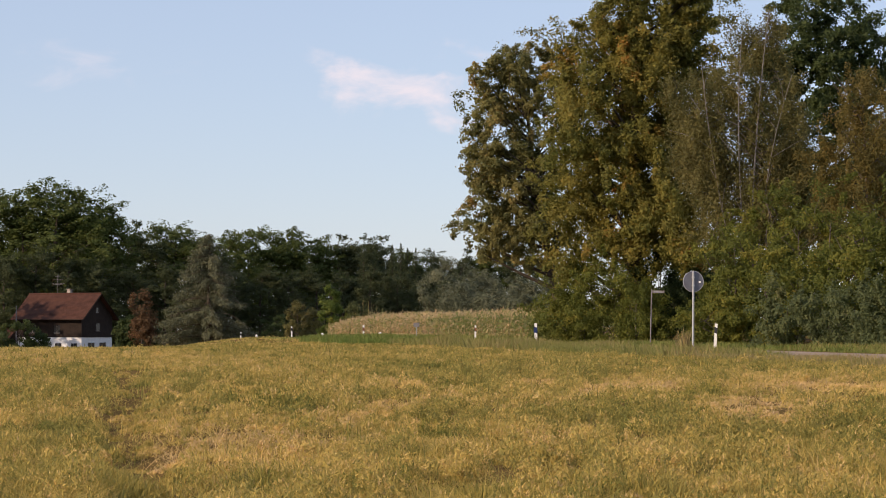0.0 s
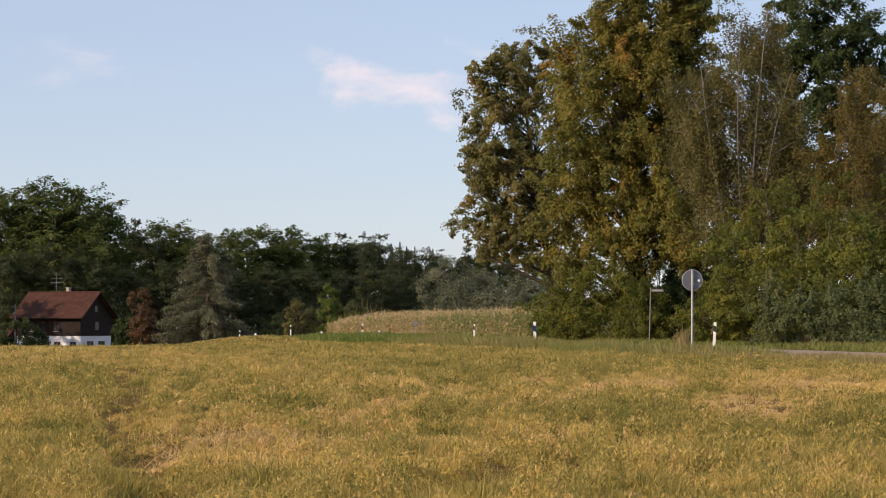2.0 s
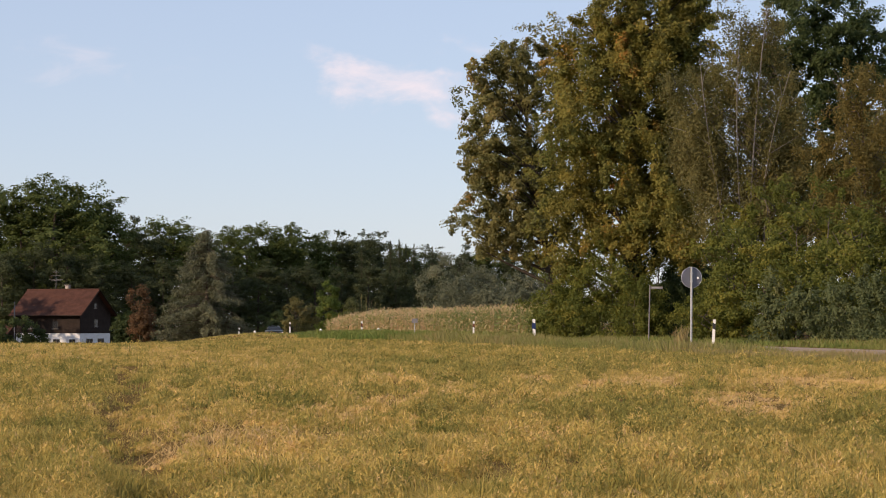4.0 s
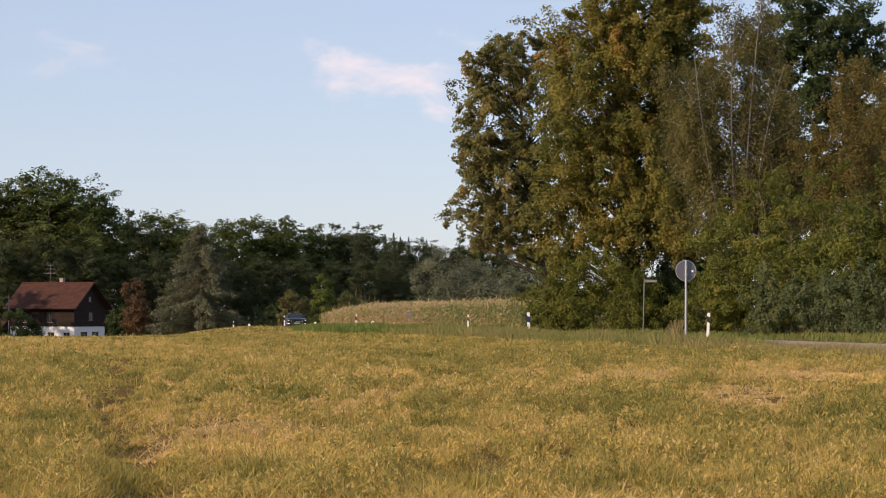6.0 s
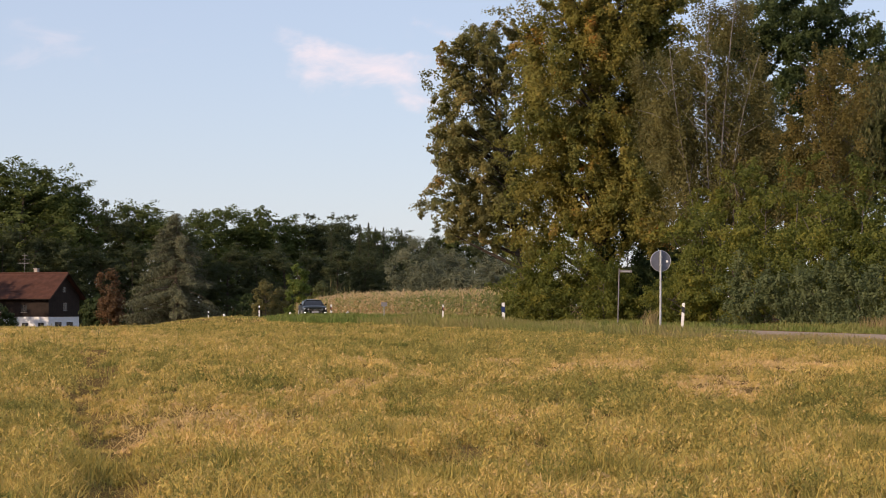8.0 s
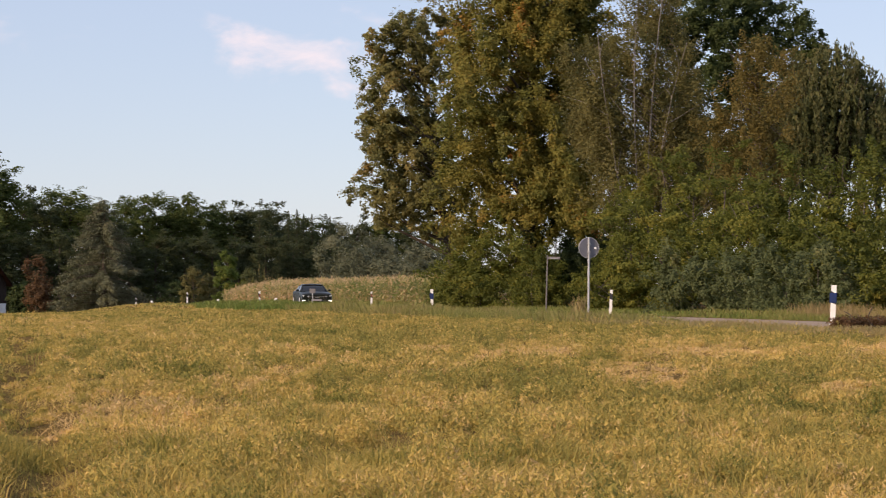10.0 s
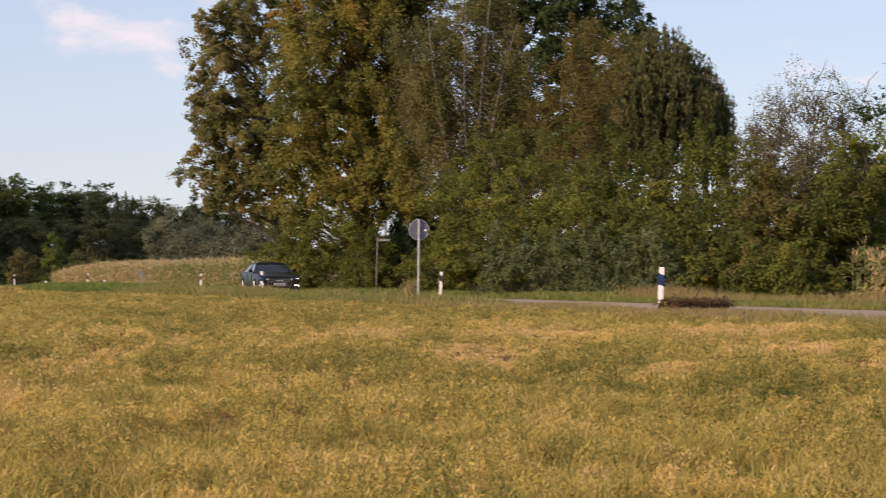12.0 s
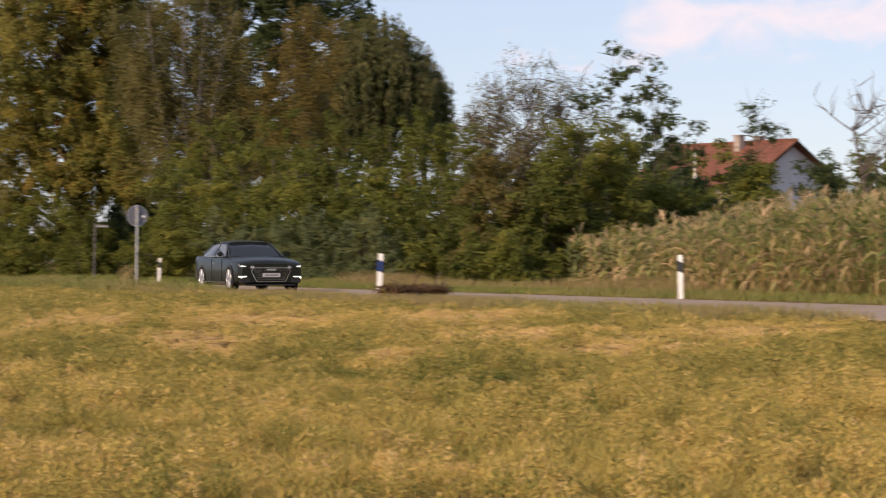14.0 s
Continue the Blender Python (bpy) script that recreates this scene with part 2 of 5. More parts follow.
def leaf_arrays(c, size, rng, flat=0.5, hang=0.0, width=0.55, face=None):
    """One small folded rhombic leaf at each centre."""
    n = len(c)
    nor = rng.normal(size=(n, 3))
    nor[:, 2] = nor[:, 2] + flat * 1.5
    if face is not None:
        nor = nor * 0.7 + face
    nor /= np.linalg.norm(nor, axis=1)[:, None]
    d = rng.normal(size=(n, 3))
    d[:, 2] -= hang
    d -= nor * (d * nor).sum(1)[:, None]
    d /= np.linalg.norm(d, axis=1)[:, None] + 1e-9
    w = np.cross(nor, d)
    s = np.asarray(size).reshape(-1, 1) * np.ones((n, 1))
    fold = nor * s * 0.12
    v = np.stack([c - d * s * 0.5, c + w * s * width * 0.5 + fold, c + d * s * 0.5, c - w * s * width * 0.5 + fold], 1).reshape(-1, 3)
    return v, np.arange(n * 4).reshape(-1, 4)


def tube_arrays(paths, sides=6):
    """Tapered tubes along paths of (points, radii)."""
    vs, fs, k = [], [], 0
    ang = np.arange(sides) * 2 * math.pi / sides
    for pts, rad in paths:
        pts = np.asarray(pts, float)
        t = np.gradient(pts, axis=0)
        t /= np.linalg.norm(t, axis=1)[:, None] + 1e-9
        ref = np.array([1.0, 0.0, 0.0]) if abs(t[0][0]) < 0.8 else np.array([0.0, 1.0, 0.0])
        u = np.cross(t, ref)
        u /= np.linalg.norm(u, axis=1)[:, None] + 1e-9
        w = np.cross(t, u)
        ring = pts[:, None, :] + (u[:, None, :] * np.cos(ang)[None, :, None] + w[:, None, :] * np.sin(ang)[None, :, None]) * np.asarray(rad)[:, None, None]
        vs.append(ring.reshape(-1, 3))
        for i in range(len(pts) - 1):
            for j in range(sides):
                fs.append((k + i * sides + j, k + i * sides + (j + 1) % sides, k + (i + 1) * sides + (j + 1) % sides, k + (i + 1) * sides + j))
        k += len(pts) * sides
    return np.concatenate(vs), np.array(fs)


def bent(a, b, rng, sag=0.12, n=6):
    a, b = np.asarray(a, float), np.asarray(b, float)
    u = np.linspace(0, 1, n)[:, None]
    off = rng.normal(size=3) * np.linalg.norm(b - a) * sag
    return a + (b - a) * u + off * (u * (1 - u) * 2)


def grown(name, base, lobes, leaf, bark, label, category="tree", clumps=200, per=90, clump_r=0.8, size=0.26, trunk=(0.3, 8.0),
          trunk_to=(0, 0), limbs=18, seed=1, tone=(0.4, 0.2), hang=0.3, group="", shell=0.5, drip=0.0, twigs=0, warm=0.0, stretch=1.0,
          boughs=0, bough_r=1.0, bough_z=1.0, stems=()):
    """A tree or shrub: a trunk, limbs out to clumps, and leaves in clumps within the lobes (x, y, z, rx, ry, rz)."""
    rng = np.random.default_rng(seed)
    root = thing(name, base, label, category, group)
    L = np.array(lobes, float)
    p = L[:, 3] * L[:, 4] * L[:, 5]
    p = p ** 0.72
    which = rng.choice(len(L), clumps, p=p / p.sum())
    d = rng.normal(size=(clumps, 3))
    d /= np.linalg.norm(d, axis=1)[:, None]
    rr = shell + (1 - shell) * rng.random(clumps) ** 0.6
    cen = L[which, :3] + d * L[which, 3:] * rr[:, None] * (0.9 + 0.22 * rng.random((clumps, 1)))
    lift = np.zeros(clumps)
    if boughs:
        # leaves gather in boughs that stand proud of the crown, with gaps between; the rest fills the core
        wk = rng.choice(len(L), boughs, p=p / p.sum())
        kd = rng.normal(size=(boughs, 3))
        kd /= np.linalg.norm(kd, axis=1)[:, None]
        kc = L[wk, :3] + kd * L[wk, 3:] * (0.72 + 0.34 * rng.random((boughs, 1)))
        ks, kt = bough_r * (0.6 + 0.8 * rng.random(boughs)), 0.13 * rng.normal(size=boughs)
        outer = rng.random(clumps) < 0.58
        kk = rng.integers(0, boughs, clumps)
        e = d * (rng.random((clumps, 1)) ** 0.45) * ks[kk][:, None] * np.array([1, 1, bough_z])
        core = L[which, :3] + d * L[which, 3:] * (0.4 + 0.58 * rng.random((clumps, 1)))
        cen = np.where(outer[:, None], kc[kk] + e, core)
        which = np.where(outer, wk[kk], which)
        # core clumps toned darker: shade inside the crown put into the leaf colour
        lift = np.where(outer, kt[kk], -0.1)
    low = (L[:, 2] - L[:, 5]).min()
    cen[:, 2] = np.maximum(cen[:, 2], max(low, 0.25))
    top = np.array([trunk_to[0], trunk_to[1], trunk[1]])
    tr = bent((0, 0, -0.3), top, rng, 0.03, 9)
    tr_r = trunk[0] * (1 - 0.8 * np.linspace(0, 1, 9)) * (1 + 0.35 * np.exp(-np.linspace(0, 1, 9) * 14))
    paths = [(tr, tr_r)]
    if stems:
        for x, y, z, r in stems:
            st = bent((x * 0.15, y * 0.15, trunk[1] * 0.12), (x, y, z), rng, 0.05, 9)
            paths.append((st, np.linspace(r, r * 0.3, 9)))
            for q in range(5):
                a = st[3 + q]
                paths.append((bent(a, a + np.array([0.9 * rng.normal(), 0.5 * rng.normal(), 0.9 + 0.6 * rng.random()]), rng, 0.12, 4), np.linspace(r * 0.4, r * 0.12, 4)))
        v, f = tube_arrays(paths)
        put("trunk", mesh_of("trunk", v, f), M[bark], root, "thin white stems")
        paths, bark = [], "twig"
    for i in rng.choice(clumps, min(limbs, clumps), replace=False):
        end = cen[i]
        f = np.clip((end[2] - np.linalg.norm(end[:2] - top[:2]) * 0.7) / max(trunk[1], 0.1), 0.12, 0.97)
        start = tr[0] + (tr[-1] - tr[0]) * f
        r0 = trunk[0] * 0.42 * (1 - 0.6 * f)
        lim = bent(start, end, rng, 0.1, 6)
        paths.append((lim, r0 * np.linspace(1, 0.18, 6)))
        for _ in range(twigs):
            a = lim[rng.integers(2, 6)]
            b = a + rng.normal(size=3) * clump_r * 0.9 + np.array([0, 0, clump_r * 0.9 * (1 - 2 * drip)])
            paths.append((bent(a, b, rng, 0.1, 3), np.array([0.022, 0.014, 0.006]) * max(1, trunk[0] * 4)))
    v, f = tube_arrays(paths)
    put("bough" if stems else "trunk", mesh_of("trunk", v, f), M[bark], root)
    if per:
        cr = clump_r * (0.55 + 0.9 * rng.random(clumps))
        idx = np.repeat(np.arange(clumps), per)
        g = rng.normal(size=(len(idx), 3))
        g /= np.linalg.norm(g, axis=1)[:, None]
        g *= (rng.random((len(idx), 1)) ** 0.45)
        g[:, 2] *= 0.75 * stretch
        if boughs:
            # sprays: leaves along a twig that points outwards
            ax = (cen - L[which, :3]) / (L[which, 3:] + 0.01)
            ax = ax / (np.linalg.norm(ax, axis=1)[:, None] + 1e-6) + 0.55 * rng.normal(size=(clumps, 3)) - np.array([0, 0, 0.12 + 0.3 * drip])
            ax /= np.linalg.norm(ax, axis=1)[:, None]
            u = rng.random((len(idx), 1))
            pos = cen[idx] + ax[idx] * (u - 0.35) * cr[idx][:, None] * 1.7 + g * cr[idx][:, None] * 0.8 * (1 - 0.5 * u)
        else:
            pos = cen[idx] + g * cr[idx][:, None]
        if drip:
            pos[:, 2] -= drip * clump_r * 3 * rng.random(len(idx)) ** 1.5
        pos[:, 2] = np.maximum(pos[:, 2], 0.1)
        s = size * (0.65 + 0.7 * rng.random(len(idx)))
        out = g / (np.linalg.norm(g, axis=1)[:, None] + 1e-6) * 0.7 + (cen[idx] - L[which[idx], :3]) / (np.linalg.norm(cen[idx] - L[which[idx], :3], axis=1)[:, None] + 1e-6) * 0.7
        lv, lf = leaf_arrays(pos, s, rng, 0.35, hang, 0.55, out)
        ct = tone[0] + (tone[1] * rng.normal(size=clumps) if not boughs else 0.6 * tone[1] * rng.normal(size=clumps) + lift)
        if warm:
            ct = ct + (rng.random(clumps) < warm) * 0.4
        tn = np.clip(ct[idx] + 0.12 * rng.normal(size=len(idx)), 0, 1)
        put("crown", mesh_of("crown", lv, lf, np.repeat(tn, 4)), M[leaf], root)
    return root


def blades(x, y, z, h, w, rng, tone, lean=0.5, bends=True):
    """Curved tapered blades of grass, of two quads each, or of one where they are far."""
    n = len(x)
    a = rng.random(n) * 2 * math.pi
    side = np.stack([np.cos(a), np.sin(a), 0 * a], 1)
    b = rng.random(n) * 2 * math.pi
    out = np.stack([np.cos(b), np.sin(b), 0 * b], 1) * (lean * rng.random(n) * h)[:, None]
    base = np.stack([x, y, z], 1)
    up = np.zeros((n, 3))
    up[:, 2] = h
    w2 = (side * w[:, None]) * 0.5
    mid = base + up * 0.6 + out * 0.4
    tip = base + up * (1 - 0.25 * rng.random(n))[:, None] + out
    if not bends:
        v = np.stack([base - w2, base + w2, tip + w2 * 0.3, tip - w2 * 0.3], 1).reshape(-1, 3)
        return v, np.arange(n * 4).reshape(-1, 4), np.repeat(tone, 4)
    v = np.stack([base - w2, base + w2, mid + w2 * 0.85, mid - w2 * 0.85, tip + w2 * 0.2, tip - w2 * 0.2], 1).reshape(-1, 3)
    k = np.arange(n)[:, None] * 6
    f = np.concatenate([k + np.array([[0, 1, 2, 3]]), k + np.array([[3, 2, 4, 5]])], 0)
    return v, f, np.repeat(tone, 6)


# ---- ground, road ----


def build_ground():
    be = np.concatenate([np.arange(-180, -14, 6), np.arange(-14, 27, 0.5), np.arange(27, 180, 6)])
    rr = np.concatenate([[0.0, 0.5, 2, 4], np.geomspace(6, 700, 210), np.geomspace(760, 4500, 14)])
    B, R = np.meshgrid(np.radians(be), rr)
    x, y = R * np.sin(B) - 0.2 * np.exp(-R / 3), R * np.cos(B) - 0.25 * np.exp(-R / 3)
    z = ground_z(x, y)
    v = np.stack([x, y, z], -1).reshape(-1, 3)
    nb, nr = len(be), len(rr)
    i, j = np.meshgrid(np.arange(nr - 1), np.arange(nb), indexing="ij")
    j2 = (j + 1) % nb
    f = np.stack([i * nb + j, (i + 1) * nb + j, (i + 1) * nb + j2, i * nb + j2], -1).reshape(-1, 4)
    me = mesh_of("ground", v, f)
    for p in me.polygons:
        p.use_smooth = True
    tagged(put("ground", me, M["ground"]), "dry stubble field ground with sparse soil patches", "ground", kind="structure")


def build_road():
    ys = np.arange(-50, 560, 4.0)
    xs = lane_x(ys)
    slope = np.gradient(xs, ys)
    offs = np.array([-2.0, -1.75, -1.5, 1.5, 4.5, 4.75, 5.0])
    lift = np.array([-0.06, 0.03, 0.035, 0.05, 0.035, 0.03, -0.06])
    nrm = np.stack([np.ones_like(slope), -slope], 1) / np.hypot(1, slope)[:, None]
    v = []
    for k in range(len(ys)):
        zc = float(ground_z(xs[k] + 1.5, ys[k]))
        for o, l in zip(offs, lift):
            v.append((xs[k] + nrm[k, 0] * o, ys[k] + nrm[k, 1] * o, zc + l))
    n = len(offs)
    f = [(k * n + j, k * n + j + 1, (k + 1) * n + j + 1, (k + 1) * n + j) for k in range(len(ys) - 1) for j in range(n - 1)]
    tagged(put("road", mesh_of("road", v, f), M["asphalt"]), "pale grey asphalt country road with crumbled edges", "road", kind="structure")


build_ground()
build_road()

# ---- sky details: thin clouds ----


def cloud(bearing, high, wide, tall, dist, seed, soft, cover, label):
    """A far thin cloud: a curved sheet with a torn edge."""
    m, nt, b = material("cloud_vapour")
    nt.nodes.remove(b)
    co = nt.nodes.new("ShaderNodeTexCoord")
    n = nt.nodes.new("ShaderNodeTexNoise")
    n.noise_dimensions = "4D"
    n.inputs["W"].default_value = seed
    n.inputs["Scale"].default_value = 2.6
    n.inputs["Detail"].default_value = 7
    n.inputs["Roughness"].default_value = 0.55
    n.inputs["Distortion"].default_value = 0.6
    mp = nt.nodes.new("ShaderNodeMapping")
    mp.inputs["Scale"].default_value = (wide / tall * 0.55, 1, 1)
    link(nt, co.outputs["UV"], mp.inputs[0])
    link(nt, mp.outputs[0], n.inputs["Vector"])
    gr = nt.nodes.new("ShaderNodeTexGradient")
    gr.gradient_type = "SPHERICAL"
    m2 = nt.nodes.new("ShaderNodeMapping")
    m2.inputs["Location"].default_value = (-1, -1, 0)
    m2.inputs["Scale"].default_value = (2, 2, 1)
    link(nt, co.outputs["UV"], m2.inputs[0])
    link(nt, m2.outputs[0], gr.inputs[0])
    ad = nt.nodes.new("ShaderNodeMath")
    ad.operation = "MULTIPLY_ADD"
    ad.inputs[1].default_value = 0.7
    torn = nt.nodes.new("ShaderNodeMath")
    torn.operation = "MULTIPLY"
    torn.inputs[1].default_value = 2.4
    link(nt, n.outputs["Fac"], torn.inputs[0])
    link(nt, gr.outputs["Fac"], ad.inputs[0])
    link(nt, torn.outputs[0], ad.inputs[2])
    mr = nt.nodes.new("ShaderNodeMapRange")
    mr.interpolation_type = "SMOOTHSTEP"
    mr.inputs[1].default_value, mr.inputs[2].default_value = 1.9 - cover, 1.9 - cover + soft
    mr.inputs[4].default_value = 0.88
    link(nt, ad.outputs[0], mr.inputs[0])
    fade = nt.nodes.new("ShaderNodeMapRange")
    fade.interpolation_type = "SMOOTHSTEP"
    fade.inputs[1].default_value, fade.inputs[2].default_value = 0.0, 0.35
    link(nt, gr.outputs["Fac"], fade.inputs[0])
    mu = nt.nodes.new("ShaderNodeMath")
    mu.operation = "MULTIPLY"
    link(nt, mr.outputs[0], mu.inputs[0])
    link(nt, fade.outputs[0], mu.inputs[1])
    tp, em, mx = nt.nodes.new("ShaderNodeBsdfTransparent"), nt.nodes.new("ShaderNodeEmission"), nt.nodes.new("ShaderNodeMixShader")
    em.inputs["Color"].default_value = (0.88, 0.86, 0.9, 1)
    em.inputs["Strength"].default_value = 0.95
    link(nt, mu.outputs[0], mx.inputs[0])
    link(nt, tp.outputs[0], mx.inputs[1])
    link(nt, em.outputs[0], mx.inputs[2])
    link(nt, mx.outputs[0], nt.nodes["Material Output"].inputs[0])
    bm = bmesh.new()
    bmesh.ops.create_grid(bm, x_segments=16, y_segments=8, size=0.5)
    uv = bm.loops.layers.uv.new("uv")
    for f in bm.faces:
        for lp in f.loops:
            lp[uv].uv = (lp.vert.co.x + 0.5, lp.vert.co.y + 0.5)
    for v in bm.verts:
        x, y = v.co.x, v.co.y
        v.co = Vector((x * wide, y * tall, -(x * wide) ** 2 / dist / 2))
    me = bpy.data.meshes.new("cloud")
    bm.to_mesh(me)
    bm.free()
    ob = put("cloud", me, m)
    br, h = radians(bearing), radians(high)
    at = Vector((math.sin(br) * math.cos(h), math.cos(br) * math.cos(h), math.sin(h))) * dist
    ob.matrix_basis = look(at, at * 2) @ pose(0, 0, 0)
    tagged(ob, label, "cloud", "clouds in the sky", "structure")


cloud(-0.8, 5.25, 400, 190, 3200, 3.3, 0.6, 0.34, "small pinkish white torn cloud in a clear sky")
cloud(19.6, 5.25, 800, 150, 3200, 2.7, 0.75, 0.52, "large soft pinkish white evening cloud")
cloud(15.6, 4.5, 420, 60, 3250, 7.1, 0.9, 0.4, "thin pinkish cloud streak beside the large cloud")
cloud(-7.6, 5.6, 520, 130, 3300, 5.2, 1.5, 0.25, "faint thin veil of cloud")

# ---- trees and shrubs beside the road ----


def weeping_willow():
    """A dome of limbs with long hanging strands of narrow leaves."""
    rng = np.random.default_rng(34)
    root = thing("weeping_willow", spot(10.75, 136), "weeping willow with hanging yellow-green strands", "tree")
    paths = [(bent((0, 0, -0.3), (0.2, 0, 8.5), rng, 0.04, 7), np.linspace(0.34, 0.16, 7))]
    C, T = [], []
    for k in range(640):
        a, u = rng.random() * 6.283, rng.random() ** 0.5
        x, y = 4.1 * u * math.cos(a), 3.0 * u * math.sin(a)
        z = 13.3 - 3.9 * u ** 2 + 0.35 * rng.normal()
        if k % 9 == 0:
            paths.append((bent((0.1, 0, 5 + 3 * rng.random()), (x, y, z), rng, 0.1, 6), np.linspace(0.1, 0.02, 6)))
        ln = (2.2 + 3.6 * rng.random()) * (0.55 + 0.6 * u)
        n = int(15 * ln)
        t = rng.random(n)
        sway = 0.25 * rng.normal(size=2)
        C.append(np.stack([x + sway[0] * t + 0.07 * rng.normal(size=n), y + sway[1] * t + 0.07 * rng.normal(size=n), np.maximum(z - ln * t, 0.4)], 1))
        # tone varies by strand and grows paler towards its upper end
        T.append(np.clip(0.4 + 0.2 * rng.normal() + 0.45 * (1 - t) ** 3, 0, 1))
    for k, path in enumerate(paths):
        v, f = tube_arrays([path])
        put("limb" if k else "trunk", mesh_of("limb" if k else "trunk", v, f), M["bark"], root)
    c = np.concatenate(C)
    v, f = leaf_arrays(c, 0.3 * (0.7 + 0.6 * rng.random(len(c))), rng, 0.0, 4.0, 0.3)
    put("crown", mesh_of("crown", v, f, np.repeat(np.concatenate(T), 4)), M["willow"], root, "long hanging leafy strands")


def build_trees():
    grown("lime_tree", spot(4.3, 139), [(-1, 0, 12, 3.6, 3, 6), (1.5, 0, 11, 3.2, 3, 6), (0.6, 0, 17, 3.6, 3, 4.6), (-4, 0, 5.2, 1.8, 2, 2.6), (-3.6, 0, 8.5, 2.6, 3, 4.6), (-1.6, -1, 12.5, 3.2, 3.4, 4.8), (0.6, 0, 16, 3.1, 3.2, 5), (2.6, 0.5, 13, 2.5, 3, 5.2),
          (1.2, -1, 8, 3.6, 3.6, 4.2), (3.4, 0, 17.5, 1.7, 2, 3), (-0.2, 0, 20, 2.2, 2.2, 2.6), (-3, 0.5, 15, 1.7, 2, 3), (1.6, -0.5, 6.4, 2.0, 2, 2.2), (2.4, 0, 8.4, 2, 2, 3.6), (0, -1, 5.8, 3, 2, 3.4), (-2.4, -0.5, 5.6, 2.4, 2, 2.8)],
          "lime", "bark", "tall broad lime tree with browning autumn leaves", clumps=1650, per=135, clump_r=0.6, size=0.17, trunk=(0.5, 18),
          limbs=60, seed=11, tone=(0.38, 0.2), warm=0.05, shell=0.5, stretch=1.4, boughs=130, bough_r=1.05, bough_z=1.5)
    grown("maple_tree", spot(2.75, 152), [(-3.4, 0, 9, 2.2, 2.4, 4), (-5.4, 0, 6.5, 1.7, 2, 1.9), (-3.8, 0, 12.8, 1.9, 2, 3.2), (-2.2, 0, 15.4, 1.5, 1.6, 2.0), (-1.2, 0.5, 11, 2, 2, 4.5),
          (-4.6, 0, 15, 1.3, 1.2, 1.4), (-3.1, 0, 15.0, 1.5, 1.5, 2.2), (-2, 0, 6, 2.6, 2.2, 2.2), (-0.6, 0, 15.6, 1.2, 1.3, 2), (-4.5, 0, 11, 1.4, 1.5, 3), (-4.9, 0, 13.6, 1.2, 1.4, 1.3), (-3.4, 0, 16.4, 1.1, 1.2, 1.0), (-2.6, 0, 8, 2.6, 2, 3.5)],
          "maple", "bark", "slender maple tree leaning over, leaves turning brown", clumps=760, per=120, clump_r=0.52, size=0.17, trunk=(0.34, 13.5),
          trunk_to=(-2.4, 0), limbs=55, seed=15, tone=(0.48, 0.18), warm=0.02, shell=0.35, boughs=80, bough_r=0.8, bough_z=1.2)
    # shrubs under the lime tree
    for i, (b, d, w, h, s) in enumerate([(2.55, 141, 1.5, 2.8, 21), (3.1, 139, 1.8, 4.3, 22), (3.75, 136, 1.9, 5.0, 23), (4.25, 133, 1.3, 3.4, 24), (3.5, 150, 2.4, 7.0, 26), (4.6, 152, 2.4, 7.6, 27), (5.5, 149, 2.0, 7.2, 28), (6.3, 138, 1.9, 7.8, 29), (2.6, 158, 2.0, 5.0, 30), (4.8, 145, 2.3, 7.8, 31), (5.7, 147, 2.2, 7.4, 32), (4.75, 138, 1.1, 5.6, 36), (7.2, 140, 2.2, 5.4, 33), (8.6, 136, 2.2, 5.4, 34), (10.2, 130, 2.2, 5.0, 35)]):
        # dark ones fill the hollow behind, its shade put into the leaf colour
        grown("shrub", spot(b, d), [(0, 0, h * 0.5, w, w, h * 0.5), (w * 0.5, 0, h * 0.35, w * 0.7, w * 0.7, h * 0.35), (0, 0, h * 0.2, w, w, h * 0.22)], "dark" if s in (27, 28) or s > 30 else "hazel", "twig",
              "dense shrub under the trees, shade put into its dark leaves" if s in (27, 28) or s > 30 else "dense green roadside shrub under the trees", "shrub", clumps=105, per=130, clump_r=0.48, size=0.13, shell=0.7, boughs=15, bough_r=0.65, trunk=(0.07, h * 0.6), limbs=14, seed=s,
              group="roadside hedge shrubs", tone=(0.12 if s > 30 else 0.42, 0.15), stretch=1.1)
    grown("birch_tree", spot(6.75, 122), [(-0.3, 1.2, 9.5, 2.5, 1.8, 4.6), (0.5, 1.0, 13, 1.9, 1.4, 3.2), (0.2, 0.5, 8, 2.8, 1.6, 5), (1.2, 1.2, 10.5, 2.2, 1.6, 4), (-1.7, 1.0, 7, 1.5, 1.4, 3), (-2.1, 0.8, 11, 1.3, 1.2, 3.2), (2.2, 0.8, 7.6, 1.6, 1.4, 2.6), (3.2, 0.8, 6.6, 1.4, 1.4, 2.4), (1.2, 1.0, 6, 2.2, 1.6, 3)],
          "birch", "birch_bark", "silver birch with white limbs and thin brown foliage", clumps=1050, per=105, clump_r=0.56, size=0.11, trunk=(0.08, 15.6),
          trunk_to=(0.9, 0), limbs=40, seed=31, tone=(0.5, 0.2), drip=0.5, shell=0.3, twigs=3, boughs=60, bough_r=0.75, bough_z=1.3,
          stems=((-2.3, -0.4, 13.2, 0.05), (-0.4, -0.3, 14.5, 0.045), (1.9, -0.5, 12.6, 0.045)))
